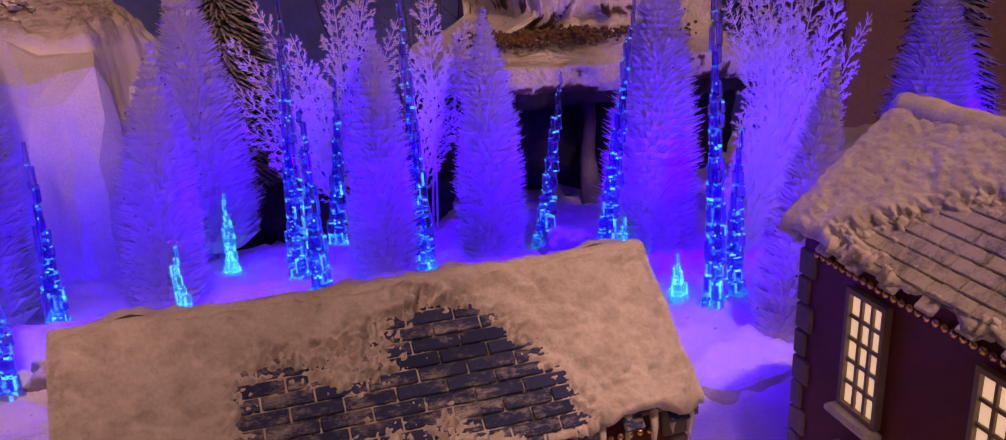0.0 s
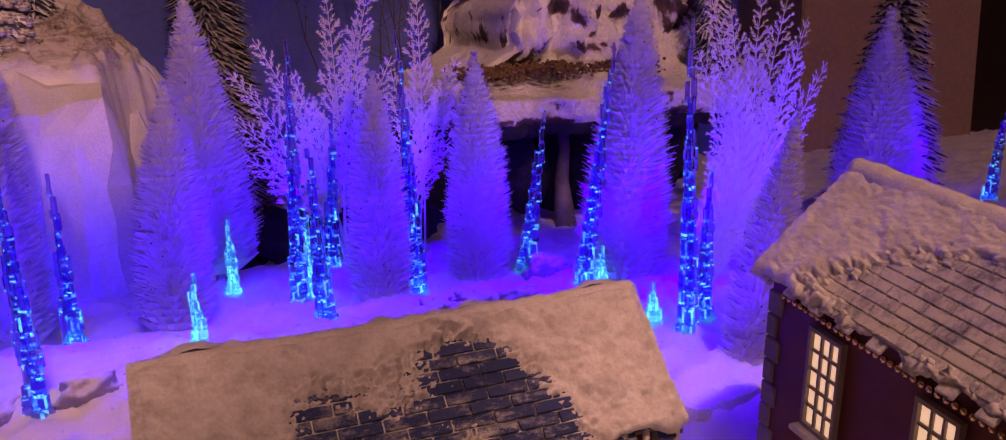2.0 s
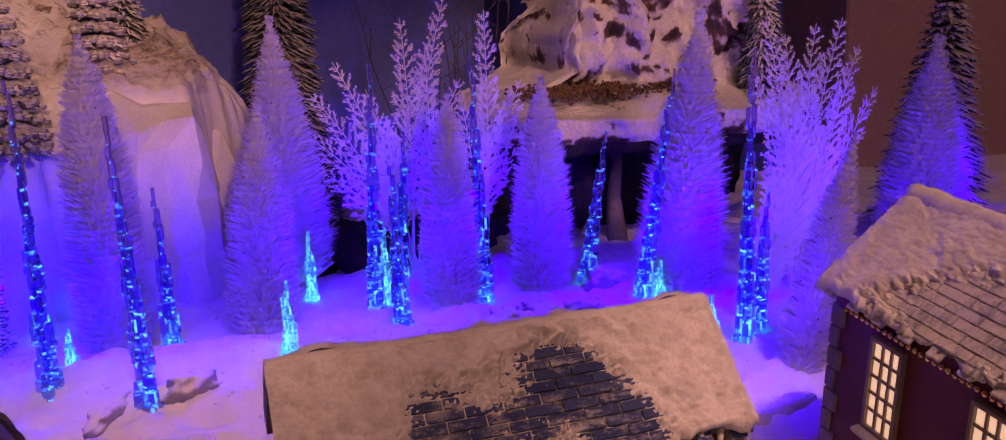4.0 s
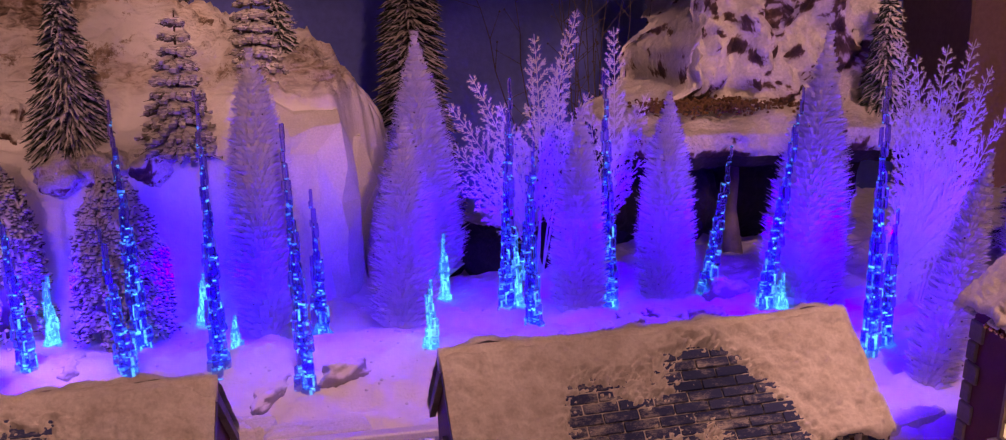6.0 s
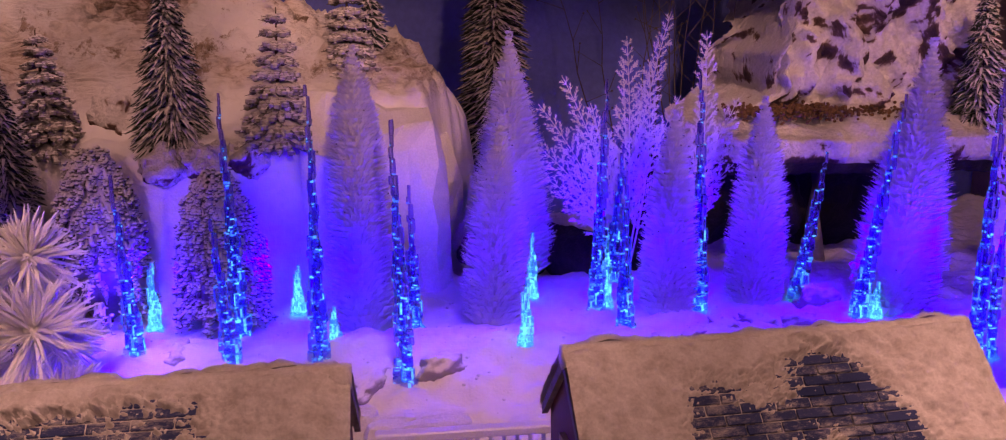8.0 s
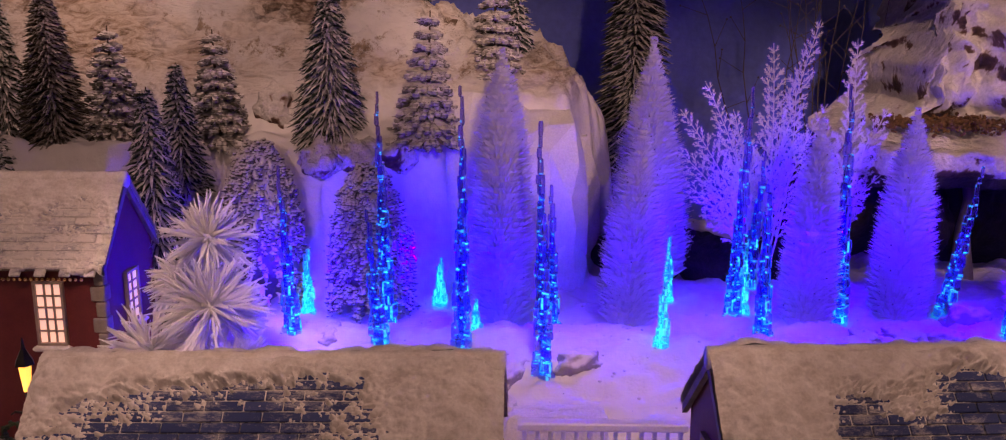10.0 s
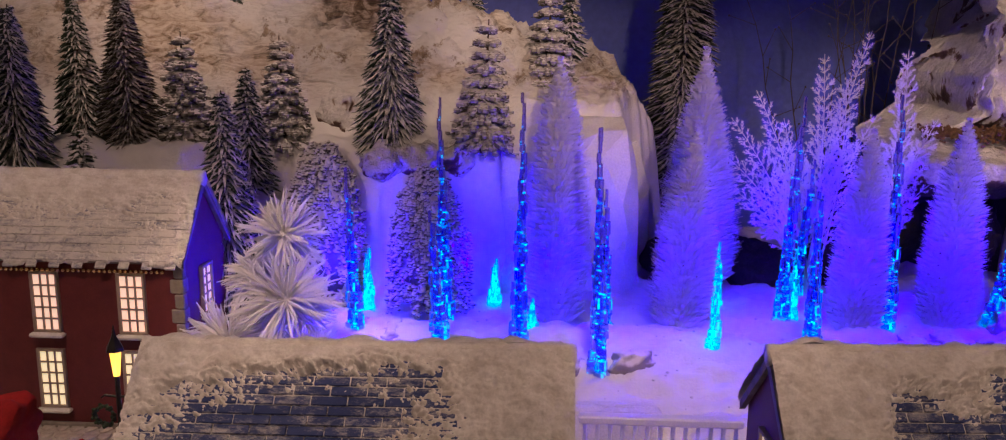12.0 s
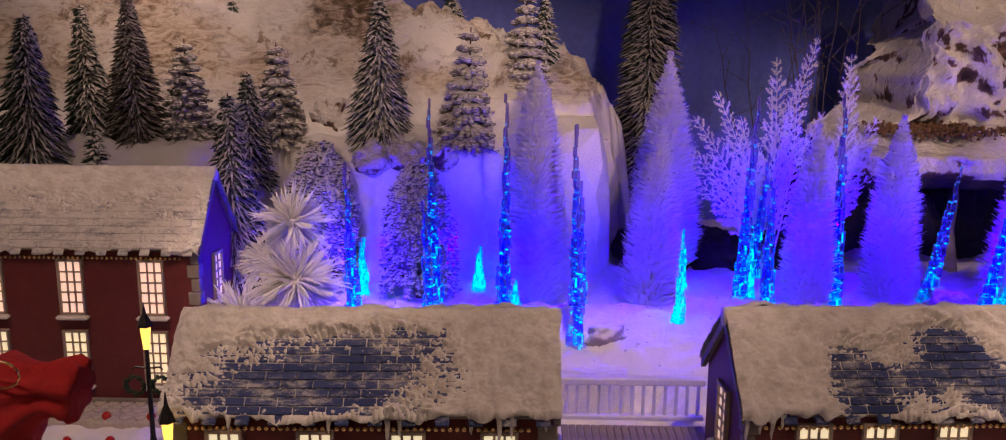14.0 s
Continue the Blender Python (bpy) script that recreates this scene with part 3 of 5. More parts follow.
def folded_cliff():
    """Stiff white cloth draped over the end of the hill: large creased facets falling to the stage, turning the corner."""
    rnd = random.Random(14)
    outline = [(-0.285, 0.846), (-0.255, 0.832), (-0.222, 0.838), (-0.196, 0.822), (-0.168, 0.834), (-0.140, 0.826), (-0.124, 0.842), (-0.126, 0.885), (-0.120, 0.93), (-0.118, 0.99)]
    levels = (0.125, 0.165, 0.205, 0.240, 0.275, 0.305, 0.325)
    vs = []
    for q, z in enumerate(levels):
        k = q / (len(levels) - 1)
        for i, (x, y) in enumerate(outline):
            inner = rnd.uniform(-0.011, 0.011) if 0 < q < len(levels) - 1 else 0.0
            back = 0.016 * k + 0.050 * k ** 4
            corner = max(0.0, (i - 5) / 4)
            vs.append((x + (rnd.uniform(-0.006, 0.006) if q else 0) - back * 0.55 * min(1.0, corner * 2), y + inner + back * (1 - 0.7 * min(1.0, corner)), z + rnd.uniform(-0.010, 0.010) + 0.02 * k * (1 - i / 9)))
    w = len(outline)
    fs = []
    for q in range(len(levels) - 1):
        for i in range(w - 1):
            a, b, c, d = q * w + i, q * w + i + 1, (q + 1) * w + i + 1, (q + 1) * w + i
            fs += [(a, b, c), (a, c, d)] if (i * 3 + q) % 4 < 2 else [(a, b, d), (b, c, d)]
    # top flap lying back on the slope
    top = (len(levels) - 1) * w
    k = len(vs)
    vs += [(vs[top + i][0] * 0.9 - 0.022, vs[top + i][1] + 0.055, vs[top + i][2] + 0.010) for i in range(w)]
    fs += [(top + i, top + i + 1, k + i + 1, k + i) for i in range(w - 1)]
    thing("draped_cliff", mesh("draped_cliff", vs, fs, SNOW), "white creased cloth cliff draped over the hill end", "cliff")


folded_cliff()


# snow shelf before the stage
def snow_shelf(x, y, z, sx, sy, sz, seed, turn=0):
    s = Soup()
    n = 28
    rings = []
    for zz, k in ((0, 1.04), (0.3, 1.02), (0.6, 1.0), (0.85, 0.98), (0.97, 0.93), (1.0, 0.80), (1.01, 0.45), (1.0, 0.1)):
        ring = []
        for j in range(n):
            a = 2 * math.pi * j / n
            c, q = math.cos(a), math.sin(a)
            p = 1 / max(abs(c), abs(q)) ** 0.8
            w = 1 + 0.10 * fbm(c * 2 + seed, q * 2, zz * 1.5)
            ring.append((sx * k * c * p * w, sy * k * q * p * w, sz * zz + 0.002 * fbm(c * 5, q * 5, seed)))
        rings.append(ring)
    s.rings(rings)
    thing("snow_shelf", s.done("snow_shelf", SNOW), "blocky white snow shelf below the stage edge", "snow block", pose(x, y, z, 0, 0, turn))


snow_shelf(-0.172, 0.538, 0.070, 0.042, 0.014, 0.057, 1, 4)
snow_shelf(-0.226, 0.552, 0.070, 0.024, 0.014, 0.060, 2, -6)
snow_shelf(0.255, 0.455, 0.09, 0.035, 0.022, 0.045, 3, 20)


# bleached driftwood roots by the large tree
def roots():
    e = empty("driftwood", pose(-0.118, 0.690, 0.137), "bleached twisted driftwood root half buried in snow", "driftwood")
    rnd = random.Random(6)
    for i in range(6):
        s = Soup()
        a = rnd.uniform(-2.8, 0.2)
        p = Vector((rnd.uniform(-0.012, 0.012), rnd.uniform(-0.004, 0.006), 0.0))
        d = Vector((math.cos(a), 0.25 * math.sin(a), 0.9)).normalized()
        pts = [tuple(p)]
        for k in range(9):
            d = (d + Vector((rnd.uniform(-0.5, 0.5), rnd.uniform(-0.3, 0.1), -0.26))).normalized()
            p = p + d * 0.0048
            pts.append(tuple(p))
        s.tube(pts, [0.0028 - 0.0002 * k for k in range(10)], 7)
        put("root", s.done("root", SNOW, True), e)


roots()

# loose snow crumbs on the stage
s = Soup()
crumbs = random.Random(21)
for i in range(350):
    x, y = crumbs.uniform(-0.45, 0.48), crumbs.uniform(0.50, 0.80)
    if x < -0.1 or y > 0.55 or x > 0.2:
        s.ball((x, y, ground_z(x, y) + 0.0004), crumbs.uniform(0.0006, 0.0019), 6, 0.7)
thing("snow_crumbs", s.done("snow_crumbs", SNOW), "loose crumbs of artificial snow on the stage", "snow", kind="stuff")


# ---- lit icicles ----
def strand(rnd, h, r0, cx, cy, lean, short=False):
    """One chain of cast drops, thick at the foot and thin at the tip; random emissive faces draw the glints."""
    s = Soup()
    rings, bright, z = [], [], 0.0
    ph = rnd.uniform(0, 6)
    n = 14
    while z < h:
        k = z / h
        r = (r0 * (1 - k) ** 0.5 * (0.62 + 0.38 * (1 - k)) + 0.0011) * rnd.uniform(0.88, 1.12)
        step = rnd.uniform(0.006, 0.015) if not short else rnd.uniform(0.004, 0.009)
        ox = cx * (1 - 0.70 * k) + 0.0011 * math.sin(ph + z * 150) + lean[0] * z
        oy = cy * (1 - 0.70 * k) + 0.0011 * math.cos(ph + z * 120) + lean[1] * z
        sx, sy = rnd.uniform(0.85, 1.2), rnd.uniform(0.85, 1.2)
        tilt, ta = rnd.uniform(0, 0.35), rnd.uniform(0, 6.28)
        for dz, q in ((0, 0.80), (0.08, 0.97), (0.22, 1.04), (0.80, 0.97), (0.93, 0.95), (0.985, 0.78)):
            rings.append([(ox + r * q * sx * math.cos(2 * math.pi * j / n), oy + r * q * sy * math.sin(2 * math.pi * j / n), z + step * dz + tilt * r * math.cos(2 * math.pi * j / n - ta)) for j in range(n)])
        # emissive faces painted in as glints: along rims, down whole flanks near the foot
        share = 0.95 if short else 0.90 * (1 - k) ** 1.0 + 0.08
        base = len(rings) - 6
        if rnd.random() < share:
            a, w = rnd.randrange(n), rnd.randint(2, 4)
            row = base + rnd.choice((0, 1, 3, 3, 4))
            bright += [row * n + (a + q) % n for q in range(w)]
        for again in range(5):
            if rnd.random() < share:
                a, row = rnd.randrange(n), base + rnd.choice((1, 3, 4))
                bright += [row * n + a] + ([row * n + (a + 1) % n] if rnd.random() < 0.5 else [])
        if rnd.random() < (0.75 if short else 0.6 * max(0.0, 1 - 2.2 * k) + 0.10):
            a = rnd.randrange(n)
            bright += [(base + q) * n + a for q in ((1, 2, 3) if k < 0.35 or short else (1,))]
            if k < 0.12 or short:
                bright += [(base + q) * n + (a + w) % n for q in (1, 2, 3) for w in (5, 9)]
        z += step
    s.rings(rings)
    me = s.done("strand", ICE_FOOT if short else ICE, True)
    me.materials.append(ICE_GLINT)
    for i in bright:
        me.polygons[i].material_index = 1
    return me


def icicle(x, y, z, h, lean=(0, 0), r=0.0045, seed=1, n=4, label="tall clear acrylic icicle lit blue from below"):
    rnd = random.Random(seed)
    e = empty("icicle_light", pose(x, y, z), label, "icicle light", "lit icicles on the snow stage")
    for i in range(n):
        a = 2 * math.pi * i / n + rnd.uniform(-0.4, 0.4)
        d = r * 1.0
        put("strand", strand(rnd, h * (1, 0.80, 0.58, 0.42, 0.3)[i], r * (0.92, 0.85, 0.82, 0.8, 0.8)[i], d * math.cos(a), d * math.sin(a), lean, h < 0.08), e)
    s = Soup()
    rings = []
    for zz, q in ((-0.003, 1.9), (0.0, 2.15), (0.002, 1.9), (0.005, 1.45), (0.009, 1.1), (0.013, 0.5)):
        rings.append([(r * q * (1 + 0.28 * math.sin(3 * a + seed) + 0.18 * math.sin(7 * a)) * math.cos(a), r * q * (1 + 0.28 * math.sin(3 * a + seed)) * math.sin(a), zz + 0.001 * math.sin(5 * a)) for a in [2 * math.pi * j / 16 for j in range(16)]])
    s.rings(rings)
    put("foot", s.done("foot", ICE_FOOT, True), e, None, "bright cyan melted foot")
    return e


SMALL = "short clear acrylic icicle glowing cyan"
for i, a in enumerate(((-0.410, 0.657, 0.140, 0.154, (-0.05, 0)), (-0.330, 0.708, 0.140, 0.220, (-0.03, 0)), (-0.326, 0.633, 0.140, 0.121, (-0.08, 0)),
                       (-0.253, 0.633, 0.122, 0.248, (0.004, 0)), (-0.180, 0.599, 0.122, 0.227, (-0.03, 0)), (-0.171, 0.710, 0.140, 0.132, (-0.01, 0)),
                       (0.009, 0.727, 0.140, 0.227, (0.03, 0)), (0.024, 0.672, 0.140, 0.145, (-0.02, 0)), (0.049, 0.837, 0.140, 0.146, (0.08, 0)),
                       (0.114, 0.727, 0.140, 0.232, (-0.03, 0)), (0.222, 0.740, 0.142, 0.144, (0.15, 0)), (0.256, 0.680, 0.140, 0.205, (0.15, 0)),
                       (0.285, 0.541, 0.140, 0.233, (0.0, 0)), (0.310, 0.565, 0.140, 0.116, (0.05, 0)), (0.800, 0.765, 0.14, 0.115, (0.12, 0)))):
    icicle(*a[:4], a[4], seed=i + 3)
for i, a in enumerate(((-0.416, 0.742, 0.142, 0.064), (-0.285, 0.776, 0.142, 0.047), (-0.241, 0.658, 0.138, 0.042), (-0.074, 0.637, 0.138, 0.067),
                       (-0.046, 0.790, 0.141, 0.066), (0.271, 0.674, 0.140, 0.030), (0.272, 0.575, 0.140, 0.026), (0.020, 0.735, 0.142, 0.075))):
    icicle(*a, (0, 0), 0.0034, i + 40, 3, SMALL)


# ---- white bottle-brush trees ----
def brush_tree(base, tip, r, seed, power, material=None, label="white frosted bottle-brush tree with glitter"):
    """A twisted wire stem with whorls of rising bristles; the outline swells as 1 - k ** power from the tip down."""
    rnd = random.Random(seed)
    b, t = Vector(base), Vector(tip)
    h = (t - b).length
    e = empty("bottle_brush_tree", look(b, t) @ pose(0, 0, 0, 180, 0, 0), label, "tree", "white bottle-brush trees")
    s = Soup()
    for ph in (0, math.pi):
        pts = [(0.0008 * math.cos(ph + q * 1.5), 0.0008 * math.sin(ph + q * 1.5), -0.015 + (h + 0.013) * q / 80) for q in range(81)]
        s.tube(pts, [0.0012 - 0.0006 * q / 80 for q in range(81)], 5)
    put("trunk", s.done("trunk", WIRE), e, None, "twisted wire stem")
    s, g = Soup(), Soup()
    whorls = int(h / 0.0056)
    for w in range(whorls):
        k = (w + 0.3) / whorls
        full = min(1.0, max(0.10, 1 - k ** power)) * (0.86 + 0.14 * smooth01(0.0, 0.12, k)) * r
        n = int(100 + 120 * full / r)
        lobes = rnd.randint(13, 19)
        turn = rnd.uniform(0, 6.28)
        swell = rnd.uniform(0.93, 1.05)
        for i in range(n):
            a = turn + 2 * math.pi * (i + rnd.random()) / n
            a += 0.10 * math.sin(lobes * a)
            z0 = k * h + rnd.uniform(-0.0016, 0.0016) + 0.0028 * a / 6.283
            length = full * swell * rnd.uniform(0.78, 1.02) * (0.95 + 0.07 * math.sin(lobes * a))
            up = rnd.uniform(0.22, 0.46)
            c, sn = math.cos(a), math.sin(a)
            bow = rnd.uniform(-0.05, 0.10) * length
            p0 = (c * length * 0.30, sn * length * 0.30, z0 + length * up * 0.25)
            p1 = (c * length * 0.55 - sn * bow * 0.5, sn * length * 0.55 + c * bow * 0.5, z0 + length * up * 0.42)
            p2 = (c * length - sn * bow, sn * length + c * bow, min(h * 1.004, z0 + length * up))
            lay = rnd.uniform(-0.8, 0.8)
            side = (-sn, c, lay)
            s.blade(p0, p1, 0.00045, side)
            s.blade(p1, p2, 0.00088, side)
            if i % 220 == 0:
                g.ball(p2, 0.0009, 6)
    # matted inner bristles, ribbed by the whorls
    rings = []
    for j in range(2 * whorls + 1):
        k = min(0.985, j / (2 * whorls))
        rr = r * min(1.0, max(0.08, 1 - k ** power)) * (0.78 if j % 2 else 0.46)
        rings.append([(rr * w * math.cos(a), rr * w * math.sin(a), h * k + (rr * 0.30 if j % 2 else 0.0)) for a, w in [(2 * math.pi * (q + rnd.uniform(-0.2, 0.2)) / 44, rnd.uniform(0.86, 1.12)) for q in range(44)]])
    s.rings(rings)
    put("crown", s.done("crown", material or FLOCK), e, None, "dense white bristles")
    put("glitter", g.done("glitter", GLITTER), e, None, "tiny glitter grains", "stuff")
    return e


for a in (((-0.218, 0.735, 0.137), (-0.219, 0.751, 0.404), 0.037, 1, 3.4), ((-0.094, 0.722, 0.137), (-0.081, 0.742, 0.340), 0.038, 2, 2.5), ((-0.060, 0.845, 0.152), (-0.061, 0.840, 0.414), 0.052, 3, 1.9),
          ((0.079, 0.722, 0.138), (0.088, 0.738, 0.338), 0.034, 4, 2.6), ((0.176, 0.742, 0.137), (0.183, 0.751, 0.348), 0.036, 5, 2.7), ((0.303, 0.702, 0.135), (0.327, 0.705, 0.404), 0.050, 6, 1.9),
          ((0.296, 0.480, 0.137), (0.336, 0.482, 0.315), 0.025, 7, 2.3), ((0.583, 0.70, 0.137), (0.592, 0.70, 0.370), 0.056, 8, 1.8)):
    brush_tree(*a)


# ---- conifers ----
def conifer(x, y, z, h, r, seed, material, tiers=16, per=14, droop=0.35, fat=1.0, needles=9, puffs=0, label="dark green model spruce dusted with snow", group="model spruces on the hill"):
    rnd = random.Random(seed)
    e = empty("spruce", pose(x, y, z, rnd.uniform(-2, 2), rnd.uniform(-2, 2), seed * 33), label, "tree", group)
    s = Soup()
    s.tube([(0, 0, -0.006), (0, 0, h * 0.5), (0, 0, h)], [0.0035, 0.002, 0.0006], 6)
    put("trunk", s.done("trunk", BARK), e)
    s = Soup()
    for t in range(tiers):
        k = (t + 0.2) / tiers
        length = r * (1 - k) ** 0.75 + 0.003
        n = max(6, int(per * 1.25 * (1 - 0.62 * k)))
        for j in range(n):
            a = 2 * math.pi * (j + rnd.uniform(-0.35, 0.35)) / n + t * 1.3
            L = length * rnd.uniform(0.75, 1.1)
            z0 = h * (0.04 + 0.96 * k) + rnd.uniform(-0.002, 0.002)
            c, sn = math.cos(a), math.sin(a)
            d = droop * rnd.uniform(0.7, 1.3)
            pts = [(c * L * q, sn * L * q, z0 - L * d * q * q + 0.12 * L * q) for q in (0.05, 0.4, 0.75, 1.0)]
            w = h / tiers * 0.40 * fat
            s.tube(pts, [w * 0.5, w, w * 0.85, w * 0.15], 5)
            for b in range(puffs):
                q = (0.95, 0.62, 0.8)[b % 3] * rnd.uniform(0.92, 1.05)
                s.ball((c * L * q + rnd.uniform(-0.001, 0.001), sn * L * q + rnd.uniform(-0.001, 0.001), z0 - L * d * q * q + 0.12 * L * q + 0.0012), w * rnd.uniform(0.75, 1.15), 6, 0.75)
            for b in range(needles):
                q = rnd.uniform(0.25, 1.0)
                px, py, pz = c * L * q, sn * L * q, z0 - L * d * q * q + 0.12 * L * q
                sd = rnd.choice((-1, 1))
                tx, ty = c * 0.6 - sn * sd * 0.8, sn * 0.6 + c * sd * 0.8
                nl = w * rnd.uniform(1.4, 2.8)
                s.blade((px, py, pz), (px + tx * nl, py + ty * nl, pz - 0.25 * nl + rnd.uniform(-0.2, 0.4) * nl), w * 0.22, (-ty * 0.7, tx * 0.7, 0.6))
    put("crown", s.done("crown", material), e)
    return e


TIERED = dict(material=PINE_SNOWY, tiers=10, per=24, droop=0.42, fat=0.80, needles=4, puffs=3, label="tiered model fir heavily flocked with white snow")
conifer(-0.412, 0.865, 0.300, 0.180, 0.045, 1, PINE, 30, 24, 0.50)
conifer(-0.304, 0.850, 0.300, 0.142, 0.038, 2, **TIERED)
conifer(-0.533, 0.857, 0.300, 0.122, 0.035, 3, **TIERED)
conifer(-0.637, 0.832, 0.300, 0.126, 0.036, 4, **TIERED)
conifer(-0.692, 0.812, 0.298, 0.178, 0.038, 5, PINE_DULL, 38, 30, 0.3)
conifer(-0.765, 0.850, 0.305, 0.160, 0.032, 6, PINE, 26, 20, 0.45)
conifer(-0.789, 0.752, 0.290, 0.162, 0.042, 7, PINE, 28, 24, 0.45)
conifer(-0.547, 0.700, 0.150, 0.221, 0.046, 8, PINE, 34, 24, 0.45)
conifer(-0.552, 0.790, 0.255, 0.134, 0.030, 9, PINE, 22, 18, 0.4)
conifer(-0.623, 0.980, 0.360, 0.115, 0.026, 10, PINE, 22, 18, 0.45)
conifer(-0.232, 0.950, 0.350, 0.140, 0.034, 11, **TIERED)
conifer(-0.205, 0.985, 0.350, 0.130, 0.030, 17, PINE, 20, 18, 0.4)
conifer(-0.045, 1.150, 0.110, 0.620, 0.068, 12, DARK_PINE, 84, 34, 0.3, label="tall dark spruce with thin frost behind the hill")
conifer(-0.691, 0.700, 0.270, 0.062, 0.020, 13, PINE, 9, 10, 0.4, label="tiny model spruce behind the brick house")
conifer(-0.341, 1.130, 0.400, 0.100, 0.030, 14, PINE, 12, 12, 0.4)
conifer(0.662, 0.780, 0.140, 0.300, 0.068, 15, PINE_TIPS, 34, 26, 0.30, label="tall dark spruce with frosted tips")
conifer(0.530, 0.93, 0.270, 0.190, 0.038, 16, PINE, 26, 20, 0.5)


# ---- domed bushes ----
def bush(x, y, z, r, h, seed, material):
    """Drooping tufts in shingled tiers round a dome, each tuft a bent finger with knobs of flock."""
    rnd = random.Random(seed)
    e = empty("bush", pose(x, y, z), "rounded dark shrub thickly frosted with snow", "bush", "frosted shrubs at the hill foot")
    s = Soup()
    s.tube([(0, 0, -0.01), (0, 0, h * 0.4)], [0.005, 0.003], 6)
    put("trunk", s.done("trunk", BARK), e)
    s = Soup()
    for i in range(620):
        a, k = rnd.uniform(0, 6.283), rnd.random() ** 0.75
        rr = r * math.sqrt(max(0.03, 1 - (k * 0.985) ** 2.4)) * rnd.uniform(0.78, 1.04)
        c, sn = math.cos(a), math.sin(a)
        zz = h * (0.05 + 0.95 * k) + rnd.uniform(-0.004, 0.003)
        L = rnd.uniform(0.009, 0.016)
        yaw = rnd.uniform(-0.7, 0.7)
        ox, oy = math.cos(a + yaw), math.sin(a + yaw)
        pts = [(c * rr * 0.72, sn * rr * 0.72, zz), (c * rr * 0.86 + ox * L * 0.2, sn * rr * 0.86 + oy * L * 0.2, zz + 0.001), (c * rr + ox * L * 0.25, sn * rr + oy * L * 0.25, zz - L * 0.35), (c * rr + ox * L * 0.3, sn * rr + oy * L * 0.3, zz - L * 0.9)]
        w = rnd.uniform(0.0017, 0.0026)
        s.tube(pts, [w * 0.7, w, w, w * 0.35], 6)
        for q in range(7):
            p = pts[rnd.choice((1, 2, 2, 3))]
            s.ball((p[0] + rnd.uniform(-0.0025, 0.0025), p[1] + rnd.uniform(-0.0025, 0.0025), p[2] + rnd.uniform(-0.002, 0.003)), rnd.uniform(0.0014, 0.0027), 6, 0.9)
    s.ball((0, 0, h * 0.46), r * 0.74, 12, h * 0.46 / (r * 0.74))
    put("crown", s.done("crown", material, True), e)
    return e


bush(-0.468, 0.775, 0.140, 0.044, 0.168, 1, FROST_BUSH)
bush(-0.352, 0.755, 0.138, 0.042, 0.150, 2, FROST_BUSH)


# ---- white spiky plant ----
def spiky_plant():
    e = empty("spiky_plant", pose(-0.455, 0.54, 0.10), "white plastic plant of bursting spiky balls", "artificial plant")
    rnd = random.Random(9)
    for cx, cy, cz, r in ((0.014, 0.0, 0.165, 0.036), (0.022, -0.025, 0.118, 0.044), (-0.028, -0.02, 0.080, 0.040), (0.038, -0.03, 0.068, 0.034), (-0.012, 0.02, 0.125, 0.034), (0.02, 0.03, 0.09, 0.03)):
        s = Soup()
        for i in range(150):
            u, a = rnd.uniform(-0.8, 1), rnd.uniform(0, 6.283)
            q = math.sqrt(1 - u * u)
            d = Vector((q * math.cos(a), q * math.sin(a), u))
            L = r * rnd.uniform(0.82, 1.12)
            side = d.orthogonal().normalized()
            curl = (side * rnd.uniform(-0.22, 0.22) + d.cross(side) * rnd.uniform(-0.22, 0.22) + Vector((0, 0, -0.10 * q))) * L
            o = Vector((cx, cy, cz))
            pts = [tuple(o + d * L * k + curl * k * k) for k in (0.05, 0.4, 0.7, 1.0)]
            s.tube(pts, [0.0013, 0.0014, 0.0013, 0.0004], 4)
            if i % 2 == 0:
                m = Vector(pts[2])
                s.tube([tuple(m), tuple(m + (d * 0.24 + side * 0.16) * L)], [0.0009, 0.0002], 4)
        s.ball((cx, cy, cz), r * 0.22, 10)
        put("spike_ball", s.done("spike_ball", WHITE_PLASTIC), e)
    s = Soup()
    for cx, cy, cz in ((0.014, 0.0, 0.165), (0.022, -0.025, 0.118), (-0.028, -0.02, 0.080), (0.038, -0.03, 0.068)):
        s.tube([(0, 0, -0.03), (cx * 0.5, cy * 0.5, cz * 0.5), (cx, cy, cz)], [0.002, 0.0015, 0.001], 6)
    put("stem", s.done("stem", WHITE_PLASTIC), e)


spiky_plant()


# ---- white fern sprays ----
def twiglet(s, rnd, p, d, n, length):
    """A side twig: a thin stem with alternate scale leaves pressed forward."""
    side = d.cross(n).normalized()
    m = max(3, int(length / 0.0030))
    step = length / m
    for i in range(m):
        q = p + d * step
        s.blade(tuple(p), tuple(q), 0.0006, tuple(side))
        sg = 1 if i % 2 else -1
        for w in (sg,) if rnd.random() < 0.6 else (sg, -sg * 0.8):
            t = (d * 0.9 + side * w * 0.55 + n * rnd.uniform(-0.25, 0.25)).normalized()
            s.blade(tuple(p), tuple(p + t * (0.0036 * (1 - 0.55 * i / m) + 0.0012)), 0.00075, tuple(t.cross(n)))
        d = (d + side * rnd.uniform(-0.05, 0.05)).normalized()
        p = q


